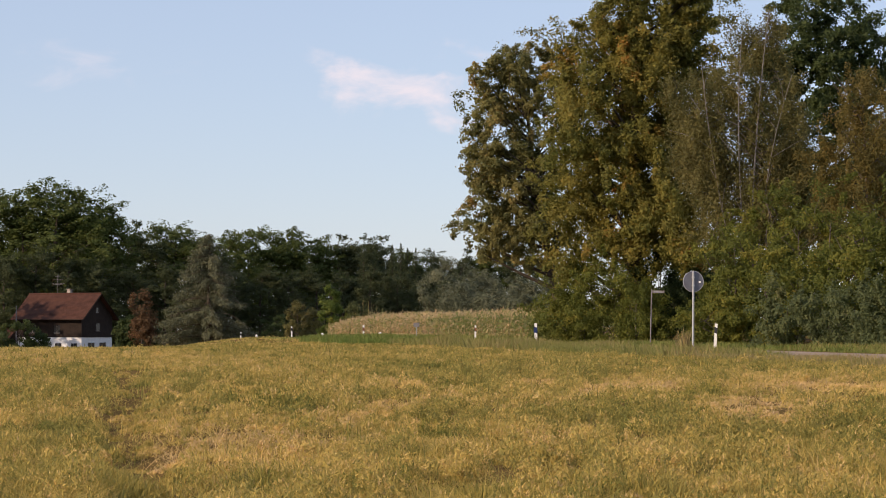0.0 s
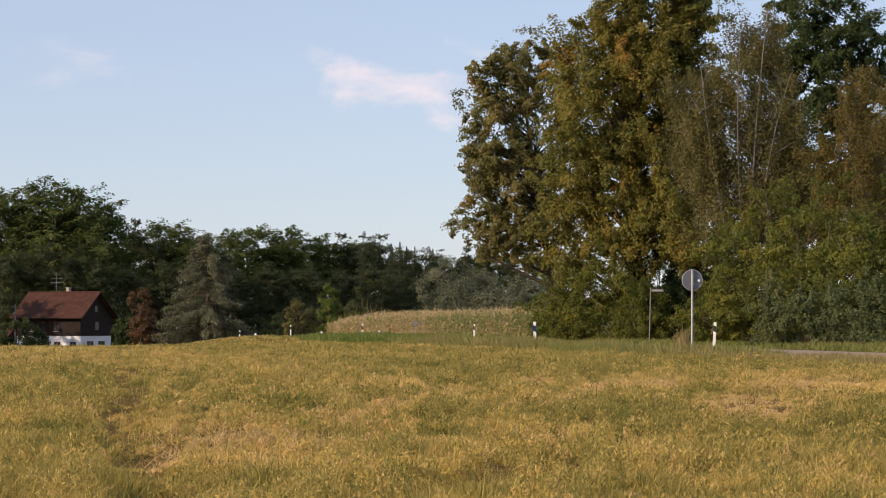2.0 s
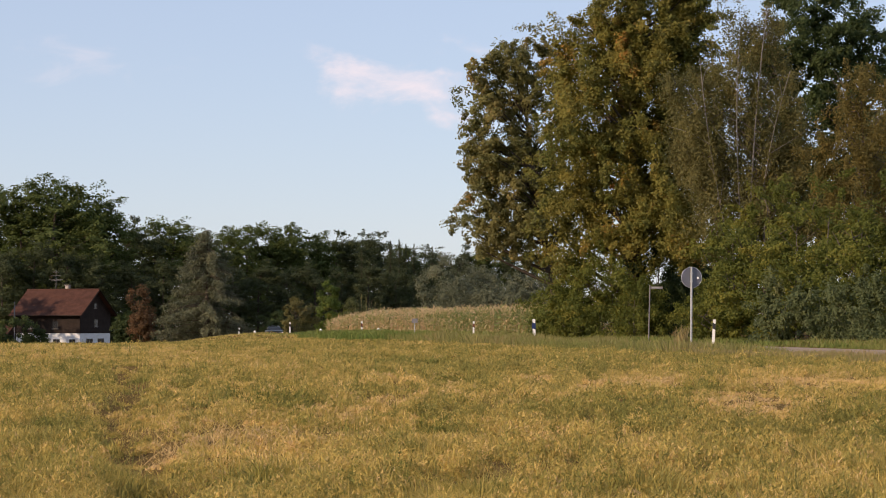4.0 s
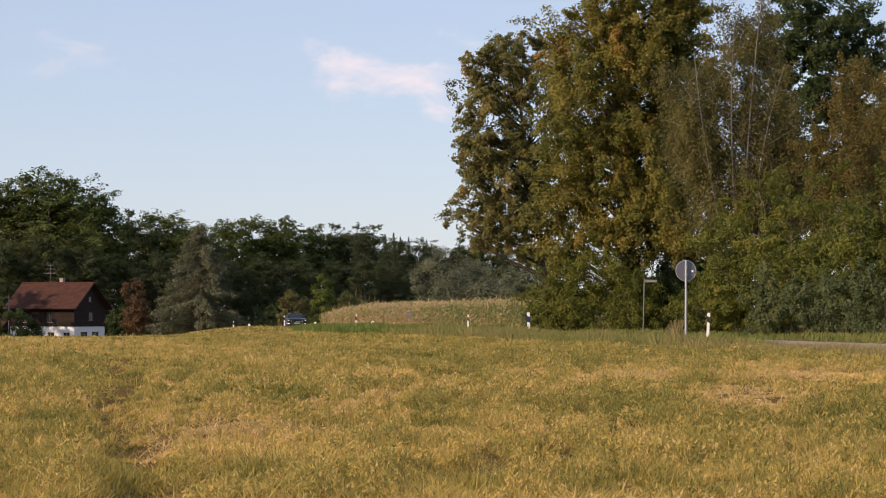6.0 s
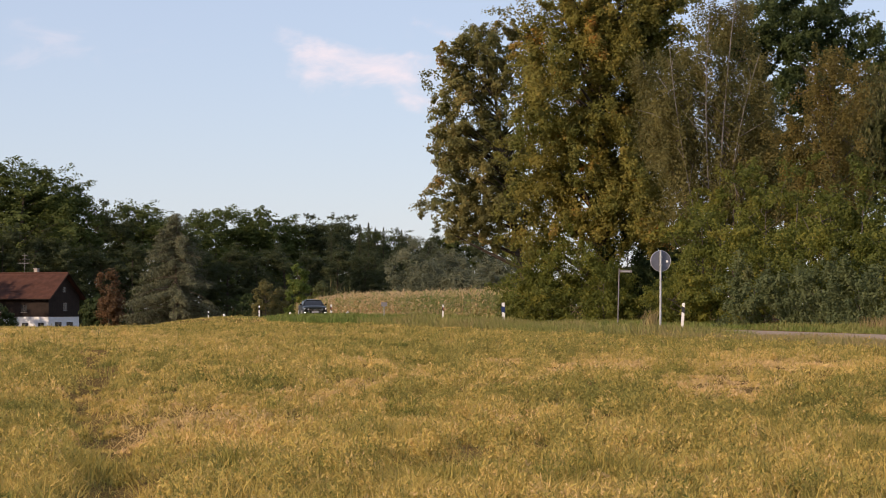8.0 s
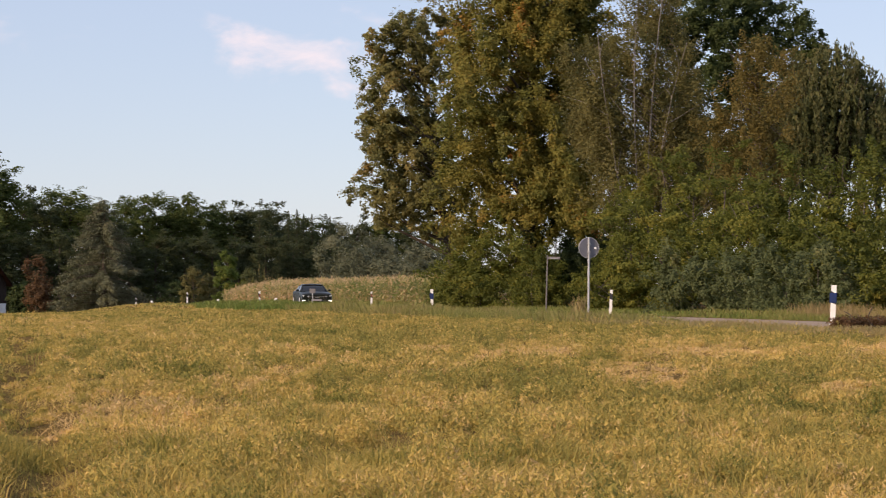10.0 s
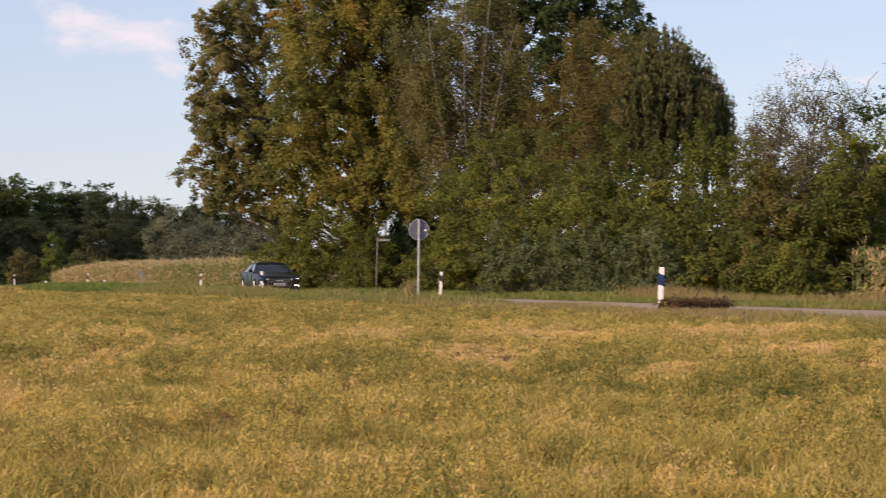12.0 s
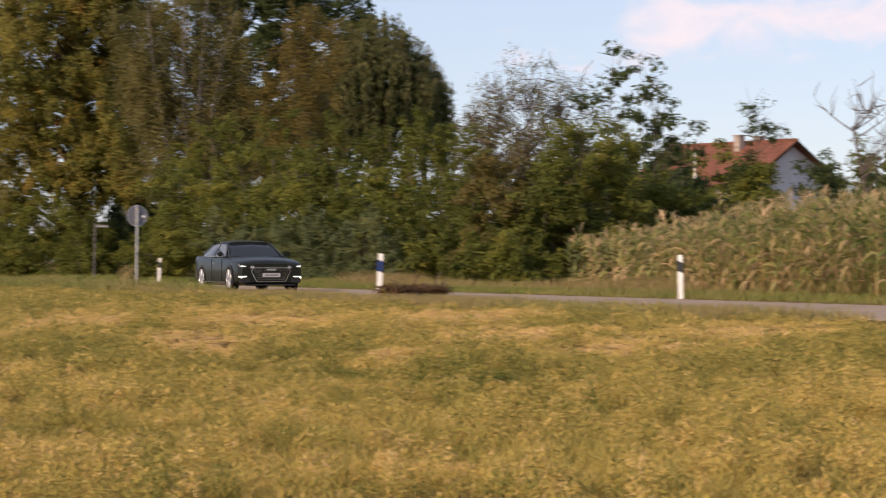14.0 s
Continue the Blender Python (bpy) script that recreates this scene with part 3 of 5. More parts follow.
    grown("birch_tree", spot(9.2, 120), [(0, 0, 8, 2.2, 2, 4.4), (0.6, 0, 10.5, 1.6, 1.6, 2.4), (-1, 0, 6, 1.6, 1.6, 3)],
          "dry", "twig", "young birch with drying yellow-brown leaves", clumps=260, per=140, clump_r=0.5, size=0.11, trunk=(0.14, 11),
          limbs=30, seed=32, tone=(0.45, 0.2), drip=0.35, shell=0.2, twigs=2, boughs=40, bough_r=0.7, bough_z=1.4)
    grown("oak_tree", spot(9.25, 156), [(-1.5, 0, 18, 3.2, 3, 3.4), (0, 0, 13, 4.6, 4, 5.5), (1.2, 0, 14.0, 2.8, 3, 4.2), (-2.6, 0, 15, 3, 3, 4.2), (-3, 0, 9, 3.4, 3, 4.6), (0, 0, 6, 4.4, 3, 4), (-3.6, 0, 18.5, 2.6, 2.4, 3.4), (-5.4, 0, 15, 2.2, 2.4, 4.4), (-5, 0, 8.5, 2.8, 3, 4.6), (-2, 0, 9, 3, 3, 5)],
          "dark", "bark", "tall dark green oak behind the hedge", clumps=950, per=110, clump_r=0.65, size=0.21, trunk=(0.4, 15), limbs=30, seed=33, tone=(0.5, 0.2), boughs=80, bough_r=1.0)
    weeping_willow()
    # hedge: bearing, distance, half width, height, leaf, tone
    hedge = [(6.25, 121, 1.2, 5.8, "hazel", 0.5), (6.4, 117, 1.6, 6.4, "hazel", 0.62), (7.1, 114, 1.7, 7.4, "hazel", 0.6), (7.8, 110, 1.6, 7.0, "hazel", 0.66),
             (8.5, 107, 1.7, 7.4, "hazel", 0.55), (9.2, 104, 1.6, 6.4, "hazel", 0.5), (9.9, 102, 1.6, 6.6, "hazel", 0.46), (10.7, 98, 1.7, 5.6, "hazel", 0.4),
             (11.5, 96, 1.5, 6.0, "hazel", 0.58), (12.2, 93, 1.6, 6.0, "hazel", 0.45), (12.9, 90, 1.5, 5.6, "hazel", 0.42), (13.7, 88, 1.5, 5.2, "dry", 0.4),
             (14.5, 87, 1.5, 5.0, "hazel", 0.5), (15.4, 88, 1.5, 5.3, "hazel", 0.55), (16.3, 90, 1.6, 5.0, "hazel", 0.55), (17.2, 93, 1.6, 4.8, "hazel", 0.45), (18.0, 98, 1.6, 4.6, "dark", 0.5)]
    for i, (b, d, w, h, leaf, tn) in enumerate(hedge):
        grown("hedge_shrub", spot(b, d), [(0, 0, h * 0.55, w, w, h * 0.45), (-w * 0.5, -0.3, h * 0.3, w * 0.9, w, h * 0.3), (w * 0.5, -0.4, h * 0.35, w * 0.9, w, h * 0.35), (0, 0.4, h * 0.2, w * 1.1, w, h * 0.22)],
              leaf, "twig", "dense green hedge shrub with yellowing leaves behind the road", "shrub", clumps=150, per=125, clump_r=0.47, size=0.13, shell=0.72, boughs=20, bough_r=0.62,
              trunk=(0.08, h * 0.7), limbs=26, seed=100 + i, group="roadside hedge shrubs", tone=(tn - 0.12, 0.17), twigs=1, warm=0.05)
    # low grey sallows in front of the hedge
    for i, (b, d, w, h) in enumerate([(7.55, 105, 1.5, 2.9), (8.3, 102, 1.4, 2.5), (9.0, 100, 1.5, 2.7), (9.8, 97, 1.4, 2.4), (10.5, 94, 1.5, 2.8), (11.2, 92, 1.3, 2.3),
                                      (12.3, 88, 1.2, 1.9), (13.2, 84, 1.1, 1.7), (14.1, 82, 1.0, 1.4)]):
        grown("sallow_shrub", spot(b, d), [(0, 0, h * 0.45, w, w * 0.8, h * 0.5)], "grey_shrub" if i < 6 else "hazel", "twig",
              "low grey-green sallow shrub at the road verge", "shrub", clumps=70, per=95, clump_r=0.32, size=0.12, boughs=12, bough_r=0.45, bough_z=1.3, trunk=(0.04, h * 0.6), limbs=16, seed=140 + i,
              group="sallow shrubs", tone=(0.45, 0.2), stretch=1.5)
    # thin bare-topped bushes and the leafy sapling
    for i, (b, d, h) in enumerate([(13.4, 98, 8.4), (14.1, 97, 8.8), (14.8, 98, 8.7), (12.9, 99, 7.6)]):
        grown("bare_shrub", spot(b, d), [(0, 0, h * 0.66, 1.3, 1.2, h * 0.34), (0.4, 0, h * 0.4, 1.6, 1.4, h * 0.4)], "birch", "twig", "half-bare grey twiggy shrub", "shrub",
              clumps=190, per=42, clump_r=0.42, size=0.09, trunk=(0.06, h * 0.7), limbs=100, seed=160 + i, group="bare shrubs", tone=(0.4, 0.2), twigs=4, shell=0.3)
    for i, (b, h, o) in enumerate([(15.95, 8.7, -0.6), (16.95, 8.2, 0.6)]):
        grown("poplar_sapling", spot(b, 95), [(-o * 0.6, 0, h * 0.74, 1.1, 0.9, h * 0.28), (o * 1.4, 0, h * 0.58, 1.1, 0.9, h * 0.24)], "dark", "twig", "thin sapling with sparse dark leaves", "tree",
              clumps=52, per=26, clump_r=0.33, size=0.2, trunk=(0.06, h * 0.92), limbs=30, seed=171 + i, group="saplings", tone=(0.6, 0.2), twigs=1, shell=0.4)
    grown("dead_tree", spot(21.75, 110), [(-1.7, 0, 7.6, 1.3, 0.8, 1.3), (0.5, 0, 6.4, 1.3, 1.0, 1.4)], "dry", "twig", "bare dead fruit tree with a crooked crown", "tree",
          clumps=16, per=0, clump_r=0.5, size=0.14, trunk=(0.17, 6.4), trunk_to=(-1.2, 0), limbs=16, seed=181, twigs=6, shell=0.5)
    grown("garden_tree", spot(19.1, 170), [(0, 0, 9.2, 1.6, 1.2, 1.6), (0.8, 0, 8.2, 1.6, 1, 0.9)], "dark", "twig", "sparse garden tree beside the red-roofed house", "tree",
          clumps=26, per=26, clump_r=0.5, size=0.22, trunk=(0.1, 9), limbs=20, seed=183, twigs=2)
    for i, (b, d, w, h) in enumerate([(17.1, 155, 2.4, 8.4), (18.2, 150, 1.9, 7.0), (18.75, 152, 1.1, 7.3), (19.05, 148, 1.3, 6.4), (20.4, 152, 1.6, 6.4), (21.3, 165, 2.6, 7.6), (22.4, 160, 3, 7.2), (14.6, 106, 2.0, 5.0), (15.3, 108, 2.2, 5.2), (16.0, 110, 2.2, 5.4), (16.8, 112, 2.2, 5.2)]):
        grown("garden_shrub", spot(b, d), [(0, 0, h * 0.5, w, w, h * 0.5), (w * 0.5, 0, h * 0.4, w * 0.8, w, h * 0.4)], "hazel" if i % 2 else "dark", "twig",
              "rounded garden shrub near the red-roofed house", "shrub", clumps=70, per=80, clump_r=0.7, size=0.25, trunk=(0.08, h * 0.6), limbs=14, seed=190 + i, group="garden shrubs")


def build_valley_trees():
    # grey willows behind the maize
    for i, (b, d, w, h) in enumerate([(0.1, 300, 3.4, 9.4), (0.85, 306, 3.2, 8.6), (1.55, 300, 3.4, 8.2), (0.4, 290, 2.4, 6.4), (1.2, 288, 2.6, 6.0), (2.2, 296, 3.0, 7.2), (1.8, 286, 2.2, 5.0)]):
        grown("grey_willow", spot(b, d), [(0, 0, h * 0.55, w, w, h * 0.45), (w * 0.4, -0.5, h * 0.35, w * 0.8, w * 0.8, h * 0.35)], "silver_willow", "bark", "rounded silvery grey willow behind the maize",
              "tree", clumps=120, per=95, clump_r=0.8, size=0.26, trunk=(0.2, h * 0.6), limbs=14, seed=200 + i, group="grey willows", stretch=1.1)
    # big blue-grey spruce with drooping boughs
    rng = np.random.default_rng(210)
    root = thing("spruce_tree", spot(-5.15, 352), "broad blue-grey spruce with drooping boughs", "tree")
    H, paths, cs, tn = 15.5, [((np.array([[0, 0, -0.3], [0, 0, 7], [0.1, 0, 15.2]])), np.array([0.35, 0.2, 0.03]))], [], []
    for k in range(120):
        z = 0.6 + (H - 0.8) * (k / 120) ** 1.1
        a, ln = rng.random() * 6.28, (H - z) ** 0.72 * 1.08 * (0.75 + 0.4 * rng.random()) + 0.25
        u = np.linspace(0, 1, 6)[:, None]
        tip = np.array([math.cos(a) * ln, math.sin(a) * ln, -0.22 * ln])
        pts = np.array([0, 0, z]) + tip * u + np.array([0, 0, 0.25 * ln]) * (u * (1 - u) * 2)
        paths.append((pts, 0.05 * np.linspace(1, 0.2, 6)))
        m = int(75 * ln) + 24
        uu = 0.15 + 0.85 * rng.random((m, 1))
        q = np.array([0, 0, z]) + tip * uu + rng.normal(size=(m, 3)) * np.array([0.28, 0.28, 0.07]) - np.array([0, 0, 0.75]) * rng.random((m, 1)) ** 2
        cs.append(q)
        tn.append(np.full(m, np.clip(0.5 + 0.2 * rng.normal(), 0, 1)))
    v, f = tube_arrays(paths)
    put("trunk", mesh_of("trunk", v, f), M["bark"], root)
    c = np.concatenate(cs)
    v, f = leaf_arrays(c, 0.32 * (0.6 + 0.8 * rng.random(len(c))), rng, 0.3, 1.5, 0.3)
    put("crown", mesh_of("crown", v, f, np.repeat(np.concatenate(tn), 4)), M["spruce"], root)
    for i, (b, d, w, h) in enumerate([(-6.6, 372, 2.0, 9.6), (-6.95, 376, 1.6, 6.0)]):
        grown("copper_tree", spot(b, d), [(0, 0, h * 0.6, w, w, h * 0.38), (0.5, 0, h * 0.35, w, w, h * 0.3)], "russet" if i == 0 else "dark", "bark", "small tree with russet brown leaves beside the farmhouse", "tree",
              clumps=70, per=70, clump_r=0.7, size=0.35, trunk=(0.14, h * 0.7), limbs=14, seed=220 + i)
    for i, (b, d, w, h, lf, lb) in enumerate([(-2.45, 350, 2.0, 8.0, "bright", "fresh green young tree above the maize"), (-3.2, 385, 2.2, 6.6, "birch", "grey-brown scrub beside the road"),
                                              (-2.85, 362, 1.7, 5.4, "birch", "grey-brown scrub beside the road"), (-1.9, 345, 1.5, 5.6, "willow", "thin pale reeds and scrub beside the maize"),
                                              (-2.2, 346, 1.8, 4.4, "hazel", "low green scrub beside the road"), (-3.7, 445, 2.6, 6.4, "dark", "dark scrub at the wood's edge")]):
        grown("scrub_bush", spot(b, d), [(0, 0, h * 0.5, w, w, h * 0.5)] + ([(0, 0, h * 0.75, w * 0.5, w * 0.5, h * 0.3)] if i == 0 else []), lf, "twig", lb, "shrub", clumps=60, per=70, clump_r=0.55, size=0.28,
              trunk=(0.08, h * 0.7), limbs=20, seed=230 + i, twigs=1)
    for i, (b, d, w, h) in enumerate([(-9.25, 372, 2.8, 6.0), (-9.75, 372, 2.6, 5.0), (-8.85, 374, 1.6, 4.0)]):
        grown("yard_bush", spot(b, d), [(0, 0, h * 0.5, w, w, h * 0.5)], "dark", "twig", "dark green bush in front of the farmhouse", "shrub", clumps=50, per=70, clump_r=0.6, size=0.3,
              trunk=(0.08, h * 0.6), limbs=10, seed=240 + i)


def build_woods():
    """The wood across the valley: a few kinds of tree, repeated at their own turn and size."""
    kinds = []
    for k in range(5):
        rng = np.random.default_rng(300 + k)
        lobes = [(0, 0, 15, 4.2, 4.2, 7), (0.5, 0, 20.5, 2.8, 2.8, 4.2)]
        for _ in range(7):
            a, r = rng.random() * 6.28, 1.5 + 2.5 * rng.random()
            lobes.append((r * math.cos(a), r * math.sin(a), 8 + 13 * rng.random(), 2 + rng.random(), 2 + rng.random(), 2.5 + rng.random()))
        lobes.append((0, 0, 5, 4.0, 4.0, 5))
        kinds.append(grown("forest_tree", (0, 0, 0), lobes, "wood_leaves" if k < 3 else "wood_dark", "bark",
                           "tall leafy forest tree at the wood's edge" if k < 3 else "tall forest tree, shade of the wood put into its leaf colour", "tree", clumps=330, per=52, clump_r=1.1, size=0.37, trunk=(0.4, 20),
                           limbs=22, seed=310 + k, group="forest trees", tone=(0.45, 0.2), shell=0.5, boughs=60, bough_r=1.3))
    # a slim fir
    rng = np.random.default_rng(330)
    fir = thing("fir_tree", (0, 0, 0), "slim dark fir in the far wood", "tree", "fir trees")
    v, f = tube_arrays([(np.array([[0, 0, -0.3], [0, 0, 12], [0, 0, 24]]), np.array([0.3, 0.2, 0.03]))])
    put("trunk", mesh_of("trunk", v, f), M["bark"], fir)
    z = 1.5 + 22.3 * rng.random(6500) ** 1.25
    a, r = rng.random(6500) * 6.28, (24.6 - z) * 0.27 * np.sqrt(rng.random(6500)) * (0.8 + 0.3 * np.sin(z * 4))
    c = np.stack([r * np.cos(a), r * np.sin(a), z - r * 0.3], 1)
    v, f = leaf_arrays(c, 0.16 + 0.035 * (24 - z), rng, 0.4, 0.8, 0.35)
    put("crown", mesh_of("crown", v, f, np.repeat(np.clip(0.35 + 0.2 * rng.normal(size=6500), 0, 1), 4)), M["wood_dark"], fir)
    # bearing, distance, height, kind
    rows = [(-9.9, 455, 27.5, 0), (-9.2, 450, 28.5, 1), (-8.45, 446, 29.0, 0), (-8.0, 452, 28.8, 2), (-7.45, 455, 26.5, 1), (-6.9, 470, 25.0, 3), (-6.3, 480, 23.2, 4), (-5.85, 478, 25.0, 2),
            (-5.3, 490, 23.4, 3), (-4.85, 520, 24.5, 0), (-4.3, 525, 26.0, 1), (-3.75, 530, 26.2, 2), (-3.2, 535, 25.8, 0), (-2.75, 540, 25.0, 1), (-2.3, 545, 24.0, 3),
            (-1.8, 550, 24.6, 4), (-1.35, 555, 24.0, 3), (-0.75, 560, 21.5, 2), (-0.2, 560, 21.0, 4), (0.4, 560, 20.5, 3), (1.0, 560, 20.5, 1), (1.6, 560, 20.5, 4), (2.3, 560, 20, 3),
            (-10.6, 460, 28, 2), (-4.0, 470, 16, 3), (-3.4, 470, 15, 4), (-2.8, 475, 16, 3), (-2.2, 480, 15, 4), (-1.6, 480, 16, 3), (-1.0, 485, 15, 4), (-0.4, 490, 14, 3), (-4.6, 468, 16, 4),
            (-9.6, 432, 17, 3), (-8.9, 434, 18, 4), (-8.2, 436, 17, 3), (-7.5, 436, 16, 4), (-6.8, 440, 16, 3), (-6.1, 440, 16, 4), (-5.4, 440, 15, 3), (0.2, 480, 14, 4), (1.0, 480, 14, 3),
            (-10.2, 500, 24, 3), (-9.4, 500, 24, 4), (-8.6, 500, 24, 3), (-7.9, 500, 24, 4), (-7.2, 500, 23, 3), (-6.5, 505, 21, 4), (-5.9, 505, 20, 3), (-5.2, 505, 20, 4),
            (-4.5, 590, 22, 3), (-3.9, 590, 22, 4), (-3.3, 590, 22, 3), (-2.7, 590, 22, 4), (-2.1, 590, 21, 3), (-1.5, 590, 21, 4), (-0.9, 590, 20, 3), (-0.3, 590, 20, 4), (0.3, 590, 19, 3), (0.9, 590, 19, 4), (1.5, 590, 19, 3),
            # two unseen trees beyond the left edge, added to shade the farmhouse
            (-11.3, 393, 19, 1), (-11.7, 382, 20, 3),
            (19.0, 330, 13, 0), (20.2, 320, 13, 3), (21.4, 310, 13, 1), (22.6, 300, 14, 4), (23.8, 300, 13, 0), (17.6, 330, 12, 3)]
    used = set()
    for i, (b, d, h, k) in enumerate(rows):
        h = h * (1.11 if -11 < b < -7.2 else 1.0)
        m = Matrix.Translation(spot(b, d)) @ pose(0, 0, 0, 0, 0, 77 * i % 360) @ Matrix.Diagonal((h / 26.8 * (1.4 + 0.2 * ((i * 7) % 5 - 2) / 2), h / 26.8 * 1.3, h / 26.8, 1))
        if k in used:
            copy_thing(kinds[k], m).matrix_basis = m
        else:
            kinds[k].matrix_basis = m
            used.add(k)
    for i, (b, d, h) in enumerate([(-1.12, 540, 20.6), (-0.93, 545, 21), (-0.6, 548, 20), (-1.75, 530, 20.5), (-0.2, 550, 19.4), (-0.78, 546, 20.0)]):
        m = Matrix.Translation(spot(b, d)) @ pose(0, 0, 0, 0, 0, 61 * i) @ Matrix.Diagonal((h / 24.3, h / 24.3, h / 24.3, 1))
        if i:
            copy_thing(fir, m).matrix_basis = m
        else:
            fir.matrix_basis = m


build_trees()
build_valley_trees()
build_woods()

# ---- maize ----


def maize(name, x, y, h, seed, label, leaves=9, wide=0.07, ripe=0.0):
    rng = np.random.default_rng(seed)
    n = len(x)
    z = ground_z(x, y)
    V, F, T, k0 = [], [], [], 0
    dry = np.clip(0.37 + 0.22 * rng.normal(size=n) + 0.35 * (fbm(x * 0.25, y * 0.25, 9) - 0.5) + ripe, 0, 1)
    # stalks
    ang = np.arange(3) * 2.094
    for lv, (zz, rr) in enumerate([(0, 0.016), (0.97, 0.008)]):
        for a in ang:
            V.append(np.stack([x + rr * math.cos(a), y + rr * math.sin(a), z + h * zz], 1))
    sv = np.stack(V, 1).reshape(-1, 3)
    k = np.arange(n)[:, None] * 6
    sf = np.concatenate([k + np.array([[j, (j + 1) % 3, 3 + (j + 1) % 3, 3 + j]]) for j in range(3)], 0)
    VV, FF, TT, base = [sv], [sf], [np.repeat(np.clip(dry + 0.1, 0, 1), 6)], len(sv)
    # arched leaves
    for q in range(leaves):
        f = (q + 0.6) / leaves
        a = rng.random(n) * 6.283
        ln = (0.46 + 0.36 * rng.random(n)) * (1.1 - 0.5 * abs(f - 0.5)) * h / 2.3
        out = np.stack([np.cos(a), np.sin(a)], 1)
        w = np.stack([-np.sin(a), np.cos(a)], 1) * wide * 0.5
        sag = 0.25 + 1.0 * rng.random(n) + (1 - f) * 0.4
        tilt = wide * 0.5 * np.clip(0.4 * rng.normal(size=n), -1, 1)
        secs = []
        for u, ww in ((0, 0.7), (0.35, 1.0), (0.7, 0.75), (1.0, 0.1)):
            px = x + out[:, 0] * ln * u * 0.75
            py = y + out[:, 1] * ln * u * 0.75
            pz = z + h * (0.12 + 0.84 * f) + ln * ((0.55 + 0.5 * f) * u - sag * u * u)
            pz = np.maximum(pz, z + 0.03)
            for sgn in (-1, 1):
                secs.append(np.stack([px + sgn * w[:, 0] * ww, py + sgn * w[:, 1] * ww, pz + sgn * tilt * ww], 1))
        lv = np.stack(secs, 1).reshape(-1, 3)
        k = np.arange(n)[:, None] * 8 + base
        lf = np.concatenate([k + np.array([[2 * j, 2 * j + 1, 2 * j + 3, 2 * j + 2]]) for j in range(3)], 0)
        tn = np.clip(dry - 0.03 + (0.5 - f) * 0.4 + 0.36 * rng.normal(size=n), 0, 1)
        VV.append(lv), FF.append(lf), TT.append(np.repeat(tn, 8))
        base += len(lv)
    # tassels
    for q in range(5):
        a = rng.random(n) * 6.283
        ln = 0.12 + 0.12 * rng.random(n)
        tip = np.stack([x + np.cos(a) * ln * 0.6, y + np.sin(a) * ln * 0.6, z + h + ln * 0.75], 1)
        rt = np.stack([x, y, z + h * 0.95], 1)
        s = np.stack([-np.sin(a), np.cos(a), 0 * a], 1) * 0.007
        lv = np.stack([rt - s, rt + s, tip + s, tip - s], 1).reshape(-1, 3)
        VV.append(lv), FF.append(np.arange(n * 4).reshape(-1, 4) + base), TT.append(np.repeat(np.clip(0.8 + 0.1 * rng.normal(size=n), 0, 1), 4))
        base += len(lv)
    ob = put(name, mesh_of(name, np.concatenate(VV), np.concatenate(FF), np.concatenate(TT)), M["corn"])
    return tagged(ob, label, "maize", kind="stuff")


def build_maize():
    rng = np.random.default_rng(400)
    # beside the road on the near right: rows run with the road
    xs, ys, hs = [], [], []
    for r in range(22):
        yy = np.arange(44 + r * 0.1, 72.0, 0.24) + rng.normal(size=len(np.arange(44 + r * 0.1, 72.0, 0.24))) * 0.05
        if r > 7:
            yy = yy[::2]
        xx = lane_x(yy) + 8.2 + 0.75 * r + rng.normal(size=len(yy)) * 0.06
        hh = (1.45 + 0.75 * smooth((72 - yy) / 14)) * (1 + 0.07 * rng.normal(size=len(yy))) + 0.12 * min(r, 4) / 4
        xs.append(xx), ys.append(yy), hs.append(hh)
    maize("maize_field", np.concatenate(xs), np.concatenate(ys), np.concatenate(hs), 401, "ripening maize with dry tan leaves beside the road", 10, 0.088)
    xs, ys, hs = [], [], []
    for r in range(9):
        yy = np.arange(172, 335, 0.34)
        yy = yy + rng.normal(size=len(yy)) * 0.1
        xx = lane_x(yy) + 8.5 + 1.1 * r + rng.normal(size=len(yy)) * 0.12
        hh = (1.75 + 0.25 * (r > 0) + 0.7 * smooth((yy - 225) / 70)) * (1 + 0.06 * rng.normal(size=len(yy)))
        xs.append(xx), ys.append(yy), hs.append(hh)
    far = np.concatenate(ys)
    maize("maize_field", np.concatenate(xs), far, np.concatenate(hs), 402, "far strip of ripening maize along the road bend", 5, 0.12, 0.42 * smooth((far - 205) / 40) - 0.12)


build_maize()

# ---- posts and signs ----


